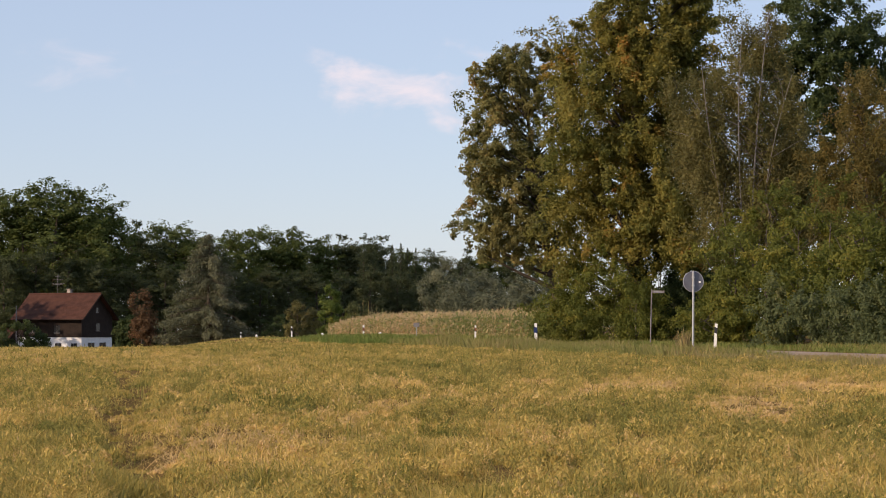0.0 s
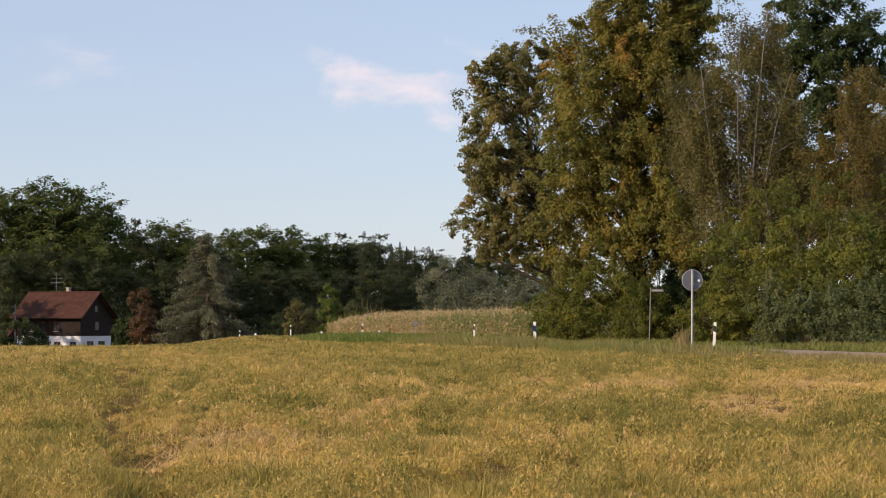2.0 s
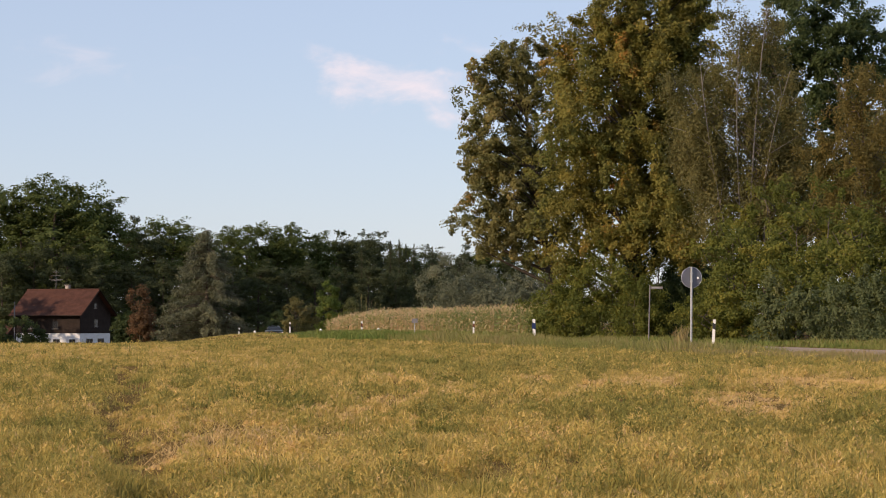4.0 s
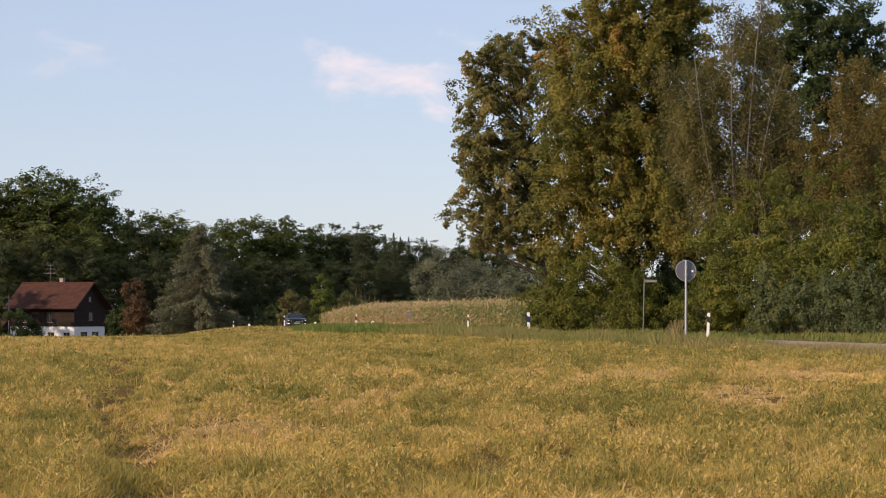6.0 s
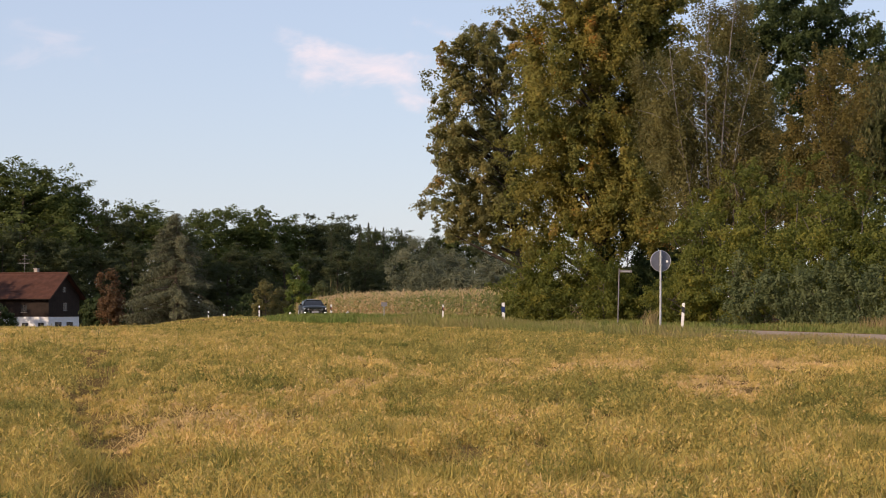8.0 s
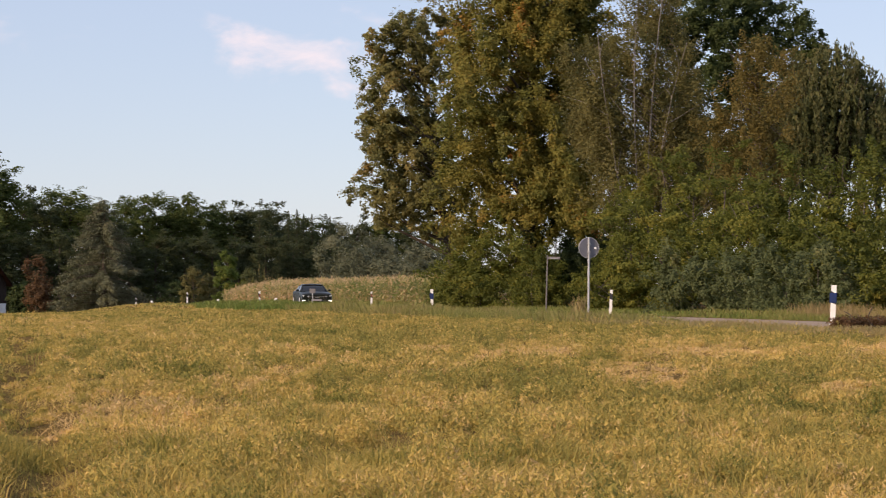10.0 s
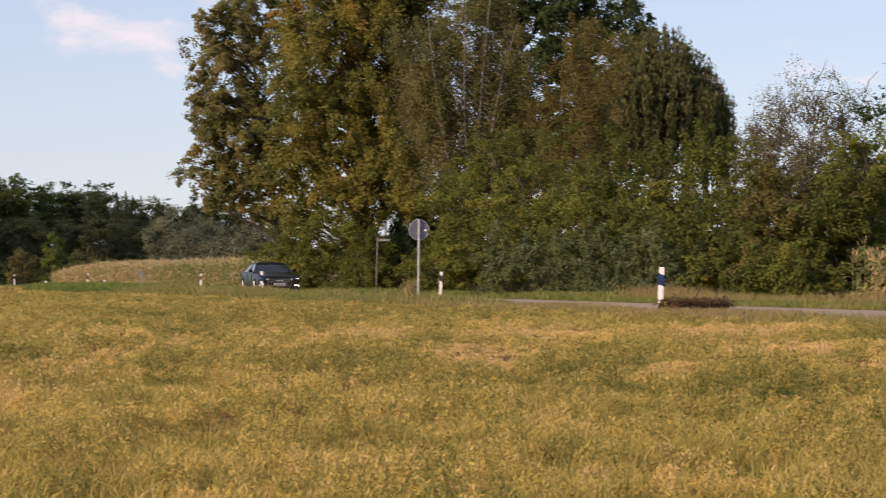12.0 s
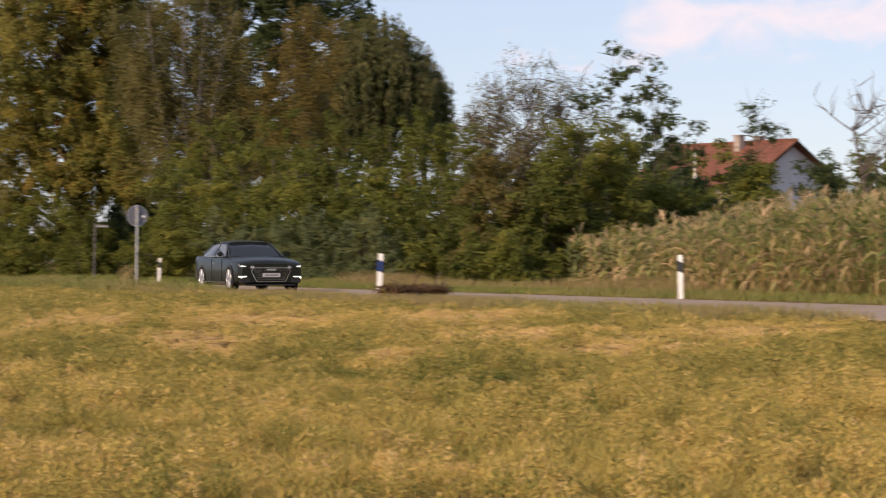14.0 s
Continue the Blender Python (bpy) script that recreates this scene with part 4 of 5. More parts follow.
def delineator(bearing, dist, band, lean):
    """A white roadside post with a slanted dark band and reflector."""
    base = spot(bearing, dist)
    root = thing("delineator_post", Matrix.Translation(base) @ pose(0, 0, 0, 0, lean, -bearing), "white plastic roadside delineator post with a dark band", "road post", "delineator posts")
    h = 1.02
    bm = bmesh.new()
    pts = [(-0.06, -0.045), (0.06, -0.045), (0.045, 0.03), (0, 0.055), (-0.045, 0.03)]
    lo = [bm.verts.new((x, y, -0.1)) for x, y in pts]
    hi = [bm.verts.new((x * 0.96, y * 0.96, h - (0.035 if y > 0 else 0))) for x, y in pts]
    for i in range(5):
        bm.faces.new((lo[i], lo[(i + 1) % 5], hi[(i + 1) % 5], hi[i]))
    bm.faces.new(hi)
    bm.faces.new(lo[::-1])
    part("shaft", bm, M["post_white"], root)
    bm = bmesh.new()
    pts2 = [(x * 1.06, y * 1.06) for x, y in pts]
    lo = [bm.verts.new((x, y, 0.62 - x * 0.5)) for x, y in pts2]
    hi = [bm.verts.new((x, y, 0.86 - x * 0.5)) for x, y in pts2]
    for i in range(5):
        bm.faces.new((lo[i], lo[(i + 1) % 5], hi[(i + 1) % 5], hi[i]))
    bm.faces.new(hi)
    bm.faces.new(lo[::-1])
    part("band", bm, M["post_black"], root, "black slanted band")
    if band == "blue":
        part("reflector", boxed((-0.085, -0.06, 0.63), (0.07, 0.0, 0.85), 0.01), M["post_blue"], root, "blue wildlife reflector")
    elif band == "red":
        part("reflector", boxed((-0.01, -0.056, 0.66), (0.05, -0.045, 0.84), 0.005), M["post_red"], root, "amber reflector")
    return root


for b, d, band, lean in [(10.8, 57.4, "blue", 2.5), (17.44, 60.5, "black", -1), (2.05, 106, "blue", -1), (5.97, 108, "black", 3), (-1.75, 168, "red", 0),
                         (0.71, 172, "red", 1), (-3.33, 233, "black", 0), (-4.45, 290, "black", 2)]:
    delineator(b, d, band, lean)


def round_sign():
    root = thing("road_sign", Matrix.Translation(spot(5.49, 77.5)) @ pose(0, 0, 0, 0, 0.4, -5), "round traffic sign seen from behind on a steel pole", "road sign")
    part("pole", rod(bmesh.new(), (0, 0, -0.3), (0, 0, 2.52), 0.034), M["zinc"], root, "galvanised steel pole", True)
    bm = bmesh.new()
    bmesh.ops.create_cone(bm, cap_ends=True, segments=40, radius1=0.305, radius2=0.305, depth=0.012, matrix=Matrix.Translation((0.0, 0.05, 2.2)) @ pose(0, 0, 0, 90, 0, 14))
    part("disc", bm, M["sign_back"], root, "grey aluminium sign back")
    bm = bmesh.new()
    n = 40
    c = Matrix.Translation((0.0, 0.05, 2.2)) @ pose(0, 0, 0, 90, 0, 14)
    for k in range(n):
        a, b2 = 2 * math.pi * k / n, 2 * math.pi * (k + 1) / n
        rod(bm, c @ Vector((0.307 * math.cos(a), 0.307 * math.sin(a), 0.0)), c @ Vector((0.307 * math.cos(b2), 0.307 * math.sin(b2), 0.0)), 0.012, sides=5)
    part("rim", bm, M["zinc"], root, "folded sign rim")
    for z in (2.08, 2.32):
        part("clamp", boxed((-0.05, -0.04, z - 0.02), (0.05, 0.045, z + 0.02), 0.006), M["zinc"], root)
    part("sticker", boxed((0.16, 0.028, 2.16), (0.22, 0.034, 2.22), 0.0), M["post_white"], root, "small pale sticker")


def way_sign():
    root = thing("street_sign", Matrix.Translation(spot(4.56, 123)) @ pose(0, 0, 0, 0, 1.5, -5), "narrow street name sign on a thin pole", "road sign")
    # board grey in place of zinc: the sign's shade put into its colour
    part("pole", rod(bmesh.new(), (0, 0, -0.2), (0, 0, 2.66), 0.03), M["board"], root, "", True)
    part("name_plate", boxed((0.03, -0.012, 2.48), (0.6, 0.012, 2.6), 0.004), M["board"], root, "narrow name plate")
    part("lettering", boxed((0.12, -0.016, 2.52), (0.5, -0.013, 2.55)), M["zinc"], root, "unreadable pale bar")


def marker_board():
    root = thing("marker_board", Matrix.Translation(spot(-0.585, 143)) @ pose(0, 0, 0, 0, 0, 1), "small grey marker board on a post in the grass", "road sign")
    part("pole", rod(bmesh.new(), (0, 0, -0.2), (0, 0, 1.0), 0.025), M["zinc"], root)
    part("plate", boxed((-0.16, -0.035, 0.88), (0.16, -0.027, 1.12), 0.003), M["board"], root)


round_sign()
way_sign()
marker_board()

# small white marker stones on the verge
for i, (b, d) in enumerate([(-1.38, 160), (-2.65, 200), (-4.1, 262)]):
    bm = bmesh.new()
    bmesh.ops.create_icosphere(bm, subdivisions=2, radius=0.13)
    for v in bm.verts:
        v.co.z *= 1.2
        v.co *= 1 + 0.12 * noise.noise(v.co * 9)
    me = bpy.data.meshes.new("marker_stone")
    bm.to_mesh(me)
    bm.free()
    st = put("marker_stone", me, M["post_white"])
    st.matrix_basis = Matrix.Translation(spot(b, d, 0.42 if i == 0 else 0.3))
    tagged(st, "small whitewashed boundary stone in the verge grass", "stone", "marker stones")

# ---- houses ----


def house(name, m, L, W, eave, ridge, over, lower, upper, roof, floor_h, label, windows, chimney, antenna=False):
    root = thing(name, m, label, "house")
    bm = bmesh.new()
    box(bm, (-L / 2, -W / 2, -0.5), (L / 2, W / 2, floor_h))
    part("ground_floor_wall", bm, M[lower], root)
    bm = bmesh.new()
    g = 0.04
    a = [bm.verts.new((s * (L / 2 + g), t * (W / 2 + g), z)) for s in (-1, 1) for t, z in ((-1, floor_h), (1, floor_h), (1, eave), (0, ridge - 0.25), (-1, eave))]
    bm.faces.new(a[:5])
    bm.faces.new(a[5:][::-1])
    for i in range(5):
        bm.faces.new((a[i], a[(i + 1) % 5], a[5 + (i + 1) % 5], a[5 + i]))
    bmesh.ops.recalc_face_normals(bm, faces=bm.faces)
    part("upper_wall", bm, M[upper], root)
    # roof slopes with rows of tiles proud of each other
    rise = (ridge - eave) / (W / 2)
    for sgn in (-1, 1):
        y0 = W / 2 + over
        bm = bmesh.new()
        q = [(sx * (L / 2 + over - 0.02), y, ridge - rise * y + dz) for dz in (0.02, -0.12) for sx, y in ((-1, y0 - 0.03), (1, y0 - 0.03), (1, 0.0), (-1, 0.0))]
        vs = [bm.verts.new((x, sgn * y, z)) for x, y, z in q]
        for f in ((0, 1, 2, 3), (7, 6, 5, 4), (0, 4, 5, 1), (1, 5, 6, 2), (2, 6, 7, 3), (3, 7, 4, 0)):
            bm.faces.new([vs[i] for i in f])
        bmesh.ops.recalc_face_normals(bm, faces=bm.faces)
        slope = part("roof_slope", bm, M[roof], root)
        n = 22
        for k in range(n):
            ya, yb = y0 * (1 - k / n), y0 * (1 - (k + 1.06) / n)
            za, zb = ridge - rise * ya, ridge - rise * yb
            bm = bmesh.new()
            q = [(-L / 2 - over, ya, za + 0.09), (L / 2 + over, ya, za + 0.09), (L / 2 + over, yb, zb + 0.05), (-L / 2 - over, yb, zb + 0.05),
                 (-L / 2 - over, ya, za + 0.03), (L / 2 + over, ya, za + 0.03), (L / 2 + over, yb, zb + 0.03), (-L / 2 - over, yb, zb + 0.03)]
            vs = [bm.verts.new((x, sgn * y, z)) for x, y, z in q]
            for f in ((0, 1, 2, 3), (4, 5, 1, 0), (7, 6, 5, 4), (0, 3, 7, 4), (1, 5, 6, 2), (2, 6, 7, 3)):
                bm.faces.new([vs[i] for i in f])
            bmesh.ops.recalc_face_normals(bm, faces=bm.faces)
            part("tile_course", bm, M[roof], slope)
        part("gutter", rod(bmesh.new(), (-L / 2 - over, sgn * (y0 + 0.06), ridge - rise * y0 - 0.04), (L / 2 + over, sgn * (y0 + 0.06), ridge - rise * y0 - 0.04), 0.07, sides=8), M["timber"], root)
    part("ridge_cap", rod(bmesh.new(), (-L / 2 - over, 0, ridge + 0.06), (L / 2 + over, 0, ridge + 0.06), 0.13, sides=8), M[roof], root)
    for s in (-1, 1):
        for t in (-1, 1):
            bm = bmesh.new()
            rod(bm, (s * (L / 2 + over), 0, ridge - 0.06), (s * (L / 2 + over), t * (W / 2 + over), ridge - rise * (W / 2 + over) - 0.06), 0.1, sides=4)
            part("barge_board", bm, M["timber"], root)
    for side, u, z, w, h in windows:
        if side == "front":
            lo, hi = (u - w / 2, -W / 2 - 0.07, z), (u + w / 2, -W / 2 + 0.1, z + h)
            rails = [((u - w / 2 - 0.08, -W / 2 - 0.1, z - 0.1), (u + w / 2 + 0.08, -W / 2 - 0.02, z)), ((u - 0.03, -W / 2 - 0.09, z), (u + 0.03, -W / 2 - 0.05, z + h))]
        else:
            lo, hi = (L / 2 - 0.1, u - w / 2, z), (L / 2 + 0.07, u + w / 2, z + h)
            rails = [((L / 2 + 0.02, u - w / 2 - 0.08, z - 0.1), (L / 2 + 0.1, u + w / 2 + 0.08, z)), ((L / 2 + 0.05, u - 0.03, z), (L / 2 + 0.09, u + 0.03, z + h))]
        win = part("window", boxed(lo, hi), M["dark_gap"], root, "dark window")
        for n2, r in zip(("sill", "glazing_bar"), rails):
            part(n2, boxed(*r), M["frame"], win)
    for cx, cy, top in chimney:
        c = part("chimney", boxed((cx - 0.3, cy - 0.3, ridge - 1.6), (cx + 0.3, cy + 0.3, top), 0.02), M["brick"], root)
        part("chimney_cap", boxed((cx - 0.38, cy - 0.38, top + 0.004), (cx + 0.38, cy + 0.38, top + 0.1), 0.02), M["brick"], c)
    if antenna:
        bm = bmesh.new()
        ax = -1.6
        rod(bm, (ax, 0.4, ridge - 0.6), (ax, 0.4, ridge + 3.1), 0.035, sides=6)
        for z, w in ((1.6, 1.3), (2.2, 0.9), (2.75, 0.5), (1.5, 0.8)):
            rod(bm, (ax - w, 0.4, ridge + z), (ax + w, 0.4, ridge + z), 0.025, sides=5)
        part("antenna", bm, M["board"], root, "grey roof aerial")
    return root


house("farmhouse", Matrix.Translation(spot(-8.27, 402)) @ pose(0, 0, 0, 0, 0, 8.35 - 33), 11.4, 8.6, 6.5, 9.8, 0.8, "render", "timber", "tile_roof", 3.2,
      "old farmhouse with white ground floor, dark timber storey, brown roof",
      [("front", 1.4, 3.9, 1.0, 1.1), ("front", -3.0, 3.9, 1.0, 1.1), ("front", 1.6, 1.0, 1.1, 1.3), ("front", 4.4, 1.0, 1.0, 1.3), ("front", -2.2, 1.0, 1.0, 1.3),
       ("gable", -1.6, 1.0, 1.7, 1.4), ("gable", 1.6, 1.0, 1.7, 1.4), ("gable", 0.2, 4.2, 1.0, 1.1), ("gable", 0.0, 7.0, 0.6, 0.7)], [(0.6, 0.3, 10.5)], True)
part("flue_pipe", rod(bmesh.new(), (0, 0, -0.5), (0, 0, 8.0), 0.09), M["board"], thing("mast", spot(-9.32, 400), "thin grey mast beside the farmhouse", "mast"))
house("barn", Matrix.Translation(spot(-9.9, 412)) @ pose(0, 0, 0, 0, 0, -20), 9, 6, 2.8, 4.6, 0.5, "timber", "timber", "tile_roof", 2.2, "low dark timber barn with brown roof beside the farmhouse",
      [("front", 1.5, 0.8, 1.4, 1.2)], [])
house("village_house", Matrix.Translation(spot(18.55, 195)) @ pose(0, 0, 0, 0, 0, -18.5 - 47), 12.5, 8.6, 5.6, 8.4, 0.7, "render_grey", "render_grey", "red_roof", 2.8,
      "white rendered house with a red tiled roof behind the maize",
      [("front", 1.5, 3.6, 1.0, 1.1), ("gable", -1.6, 3.4, 1.1, 1.2), ("gable", 1.6, 3.4, 1.1, 1.2)], [(1.7, -0.8, 8.9), (2.8, 0.2, 8.8)])
part("pole", rod(bmesh.new(), (0, 0, -0.3), (0, 0, 6.6), 0.09, 0.07), M["post_white"], thing("utility_pole", spot(17.75, 150), "pale utility pole beside the garden", "pole"))

# ---- the car ----


def car_paint():
    m, nt, b = material("dark_green_paint", 0.3, 0.0)
    n = noise_of(nt, 2.0, 2)
    link(nt, ramp(nt, n, [(0.3, (0.007, 0.0095, 0.006)), (0.7, (0.011, 0.0135, 0.009))]), b.inputs["Base Color"])
    b.inputs["Specular IOR Level"].default_value = 0.24
    b.inputs["Coat Weight"].default_value = 0.12
    b.inputs["Coat Roughness"].default_value = 0.06
    return m


M["paint"] = car_paint()
M["chrome"] = plain("chrome", (0.7, 0.7, 0.7), 0.18, 1.0, vary=0.05, relief=0)
M["rim_metal"] = plain("alloy", (0.62, 0.62, 0.62), 0.3, 0.8, vary=0.08, relief=0)
M["rubber"] = plain("tyre_rubber", (0.02, 0.02, 0.02), 0.85, vary=0.2)
M["black_trim"] = plain("black_trim", (0.012, 0.012, 0.013), 0.4, vary=0.2, relief=0)
M["car_glass"] = plain("tinted_glass", (0.012, 0.014, 0.016), 0.05, vary=0.1, relief=0)
M["car_glass"].node_tree.nodes["Principled BSDF"].inputs["Specular IOR Level"].default_value = 0.22
# paler than the windscreen glass: sky reflection put into the base colour
M["side_glass"] = plain("side_window_glass", (0.1, 0.105, 0.105), 0.08, vary=0.1, relief=0)
M["lamp_glass"] = plain("headlamp_glass", (0.25, 0.26, 0.27), 0.12, 0.0, vary=0.1, relief=0)
M["lamp_on"] = glow("running_light", (1.0, 0.97, 0.9), 3.5)
# sun glint on the headlamps, put in as a faint glow
M["lamp_glint"] = glow("headlamp_glint", (1.0, 0.97, 0.92), 0.9)
M["plate"] = plain("number_plate", (0.38, 0.38, 0.39), 0.5, vary=0.05)


def loft(sections):
    """A closed skin through half sections (y, z) mirrored about the middle, at stations along x."""
    bm = bmesh.new()
    rings = []
    for x, half in sections:
        pts = half + [(-y, z) for y, z in half[::-1] if y > 1e-4]
        rings.append([bm.verts.new((x, y, z)) for y, z in pts])
    n = len(rings[0])
    for a, b in zip(rings, rings[1:]):
        for j in range(n):
            bm.faces.new((a[j], a[(j + 1) % n], b[(j + 1) % n], b[j]))
    bm.faces.new(rings[0])
    bm.faces.new(rings[-1][::-1])
    bmesh.ops.recalc_face_normals(bm, faces=bm.faces)
    return bm


def build_car():
    car = thing("sedan_car", pose(0, 0, 0), "dark green large sedan car with chrome grille and lit running lights", "car")
    st = [(-2.585, .70, .46, .92, .96), (-2.52, .84, .34, .99, 1.03), (-2.3, .93, .26, 1.02, 1.07), (-1.9, .96, .2, 1.02, 1.09), (-1.2, .972, .18, 1.0, 1.06), (0, .972, .18, .98, 1.02), (.9, .97, .18, .965, 1.01),
          (1.3, .968, .18, .95, 1.0), (1.7, .962, .18, .92, .975), (2.1, .955, .18, .88, .95), (2.35, .94, .2, .84, .905), (2.5, .915, .22, .79, .85), (2.57, .86, .27, .73, .78)]
    body = part("body", loft([(x, [(0, zb), (w * .84, zb), (w * .985, zb + .1), (w, (zb + zs) * .5), (w * .99, zs - .12), (w * .955, zs - .02), (w * .88, zs + .012), (w * .45, zt), (0, zt + .006)])
                              for x, w, zb, zs, zt in st]), M["paint"], car, "dark green metallic paint", True)
    # cabin
    part("cabin_glass", loft([(-1.98, [(0, 1.0), (.70, 1.0), (.72, 1.05), (.5, 1.08), (0, 1.09)]), (-1.2, [(0, 1.0), (.86, 1.0), (.80, 1.14), (.6, 1.36), (0, 1.38)]),
                              (-.55, [(0, 1.0), (.89, 1.0), (.85, 1.1), (.62, 1.425), (0, 1.45)]), (.2, [(0, .98), (.89, .98), (.85, 1.09), (.61, 1.41), (0, 1.44)]),
                              (.62, [(0, .98), (.87, .98), (.83, 1.05), (.66, 1.22), (0, 1.26)]), (1.12, [(0, .96), (.80, .96), (.78, .98), (.7, 1.0), (0, 1.02)])]), M["car_glass"], car, "dark tinted glass", True)
    part("roof", loft([(-1.35, [(0, 1.3), (.58, 1.28), (.62, 1.31), (.5, 1.37), (0, 1.385)]), (-.7, [(0, 1.38), (.62, 1.37), (.655, 1.4), (.52, 1.45), (0, 1.468)]),
                       (-.1, [(0, 1.38), (.62, 1.37), (.655, 1.4), (.52, 1.455), (0, 1.475)]), (.28, [(0, 1.37), (.61, 1.36), (.64, 1.385), (.5, 1.425), (0, 1.445)])]), M["paint"], car, "", True)
    for s in (-1, 1):
        part("windscreen_pillar", rod(bmesh.new(), (1.08, s * .80, .97), (.24, s * .625, 1.40), .035, .03, 8), M["paint"], car)
        part("door_pillar", rod(bmesh.new(), (-.25, s * .885, 1.0), (-.32, s * .645, 1.40), .03, .025, 6), M["black_trim"], car)
        part("rear_pillar", rod(bmesh.new(), (-1.95, s * .67, 1.05), (-1.18, s * .60, 1.36), .075, .055, 8), M["paint"], car)
        # side windows, one pane to each door
        for pane in (((-1.5, 1.03), (-.33, 1.02), (-.36, 1.37), (-1.0, 1.34)), ((-.23, 1.02), (.88, 1.01), (.34, 1.34), (-.27, 1.375))):
            bm = bmesh.new()
            sh = [(x, .885 - (z - 1.0) * .62, z) for x, z in pane]
            vs = [bm.verts.new((x, s * (y + .012), z)) for x, y, z in sh] + [bm.verts.new((x, s * (y - .03), z)) for x, y, z in sh]
            for f in ((0, 1, 2, 3), (7, 6, 5, 4), (0, 4, 5, 1), (1, 5, 6, 2), (2, 6, 7, 3), (3, 7, 4, 0)):
                bm.faces.new([vs[i] for i in f])
            bmesh.ops.recalc_face_normals(bm, faces=bm.faces)
            part("side_window", bm, M["side_glass"], car, "side window, sky reflection put into its pale glass colour")
        part("window_trim", rod(bmesh.new(), (-1.6, s * .895, 1.015), (.95, s * .895, .985), .012, sides=6), M["chrome"], car)
        part("sill_trim", rod(bmesh.new(), (-1.0, s * .965, .27), (1.2, s * .965, .25), .014, sides=6), M["chrome"], car)
        for x in (-.28, .82):
            part("door_seam", boxed((x - .006, s * .968 - .008, .3), (x + .006, s * .968 + .008, .93)), M["black_trim"], car)
        for x in (-.1, -1.15):
            part("door_handle", boxed((x - .1, s * .975 - .015, .80), (x + .1, s * .975 + .015, .825), .008), M["chrome"], car)
        mir = part("wing_mirror", boxed((.72, s * 1.0 - .09, 1.0), (.86, s * 1.0 + .09, 1.13), .035), M["paint"], car, "", True)
        part("mirror_arm", boxed((.76, s * .88 - .05, .985), (.84, s * .88 + .06, 1.02), .01), M["black_trim"], mir)
        # lamps
        bm = bmesh.new()
        q = [(2.555, .50, .735), (2.57, .50, .655), (2.48, .90, .69), (2.39, .935, .775)]
        vs = [bm.verts.new((x + .03, s * y, z)) for x, y, z in q] + [bm.verts.new((x - .12, s * y * .97, z)) for x, y, z in q]
        for f in ((0, 1, 2, 3), (0, 1, 5, 4), (1, 2, 6, 5), (2, 3, 7, 6), (3, 0, 4, 7)):
            bm.faces.new([vs[i] for i in f])
        bmesh.ops.recalc_face_normals(bm, faces=bm.faces)
        hl = part("headlight", bm, M["lamp_glass"], car, "clear headlight")
        part("lamp_unit", boxed((2.40, s * .80 - .08, .70), (2.575, s * .80 + .08, .735), .01), M["lamp_glint"], hl, "white lamp unit, sun glint put in as a glow")
        bm = bmesh.new()
        box(bm, (2.46, s * .80 - .13, .42), (2.592, s * .80 + .08, .438), .006)
        box(bm, (2.46, s * .87 - .012, .36), (2.58, s * .87 + .012, .42), .006)
        part("running_light", bm, M["lamp_on"], car, "lit daytime running light")
        part("intake", boxed((2.40, s * .74 - .16, .25), (2.585, s * .74 + .14, .405), .02), M["black_trim"], car)
        part("tail_light", boxed((-2.56, s * .66 - .2, .82), (-2.46, s * .66 + .16, .90), .01), M["post_red"], car)
        for x in (1.62, -1.38):
            bm = bmesh.new()
            bmesh.ops.create_cone(bm, cap_ends=True, segments=36, radius1=.40, radius2=.40, depth=.05, matrix=Matrix.Translation((x, s * .952, .36)) @ pose(0, 0, 0, 90))
            part("wheel_arch", bm, M["black_trim"], car)
    # grille: frame, slats, plain badge, plate
    bm = bmesh.new()
    ring = [(.50, .69), (.58, .58), (.42, .28), (-.42, .28), (-.58, .58), (-.50, .69)]
    gx = lambda y: 2.60 - .12 * y * y
    for (y0, z0), (y1, z1) in zip(ring, ring[1:] + ring[:1]):
        rod(bm, (gx(y0), y0, z0), (gx(y1), y1, z1), .012, sides=6)
    gr = part("grille_frame", bm, M["chrome"], car, "chrome grille frame")
    bm = bmesh.new()
    vs = [bm.verts.new((gx(y) - .03, y, z)) for y, z in ring]
    bm.faces.new(vs)
    vs2 = [bm.verts.new((gx(y) - .12, y, z)) for y, z in ring]
    for i in range(6):
        bm.faces.new((vs[i], vs[(i + 1) % 6], vs2[(i + 1) % 6], vs2[i]))
    part("grille_backing", bm, M["black_trim"], gr)
    for k in range(6):
        z = .355 + .058 * k
        w = np.interp(z, [.31, .60, .70], [.40, .56, .50]) - .03
        part("grille_slat", rod(bmesh.new(), (2.585, -w, z), (2.585, w, z), .0075, sides=6), M["chrome"], gr)
    part("badge", boxed((2.60, -.15, .60), (2.62, .15, .655), .02), M["chrome"], gr, "plain chrome badge bar")
    pl = part("number_plate", boxed((2.60, -.26, .41), (2.625, .26, .52), .005), M["plate"], car, "pale number plate")
    part("plate_bar", boxed((2.624, -.19, .445), (2.629, .20, .49)), M["board"], pl, "grey bar")
    part("bumper_lip", boxed((2.40, -.72, .17), (2.56, .72, .215), .015), M["black_trim"], car)
    part("bonnet_seam", boxed((1.15, -.004, 1.012), (2.2, .004, 1.018)), M["black_trim"], body)
    wheels = []
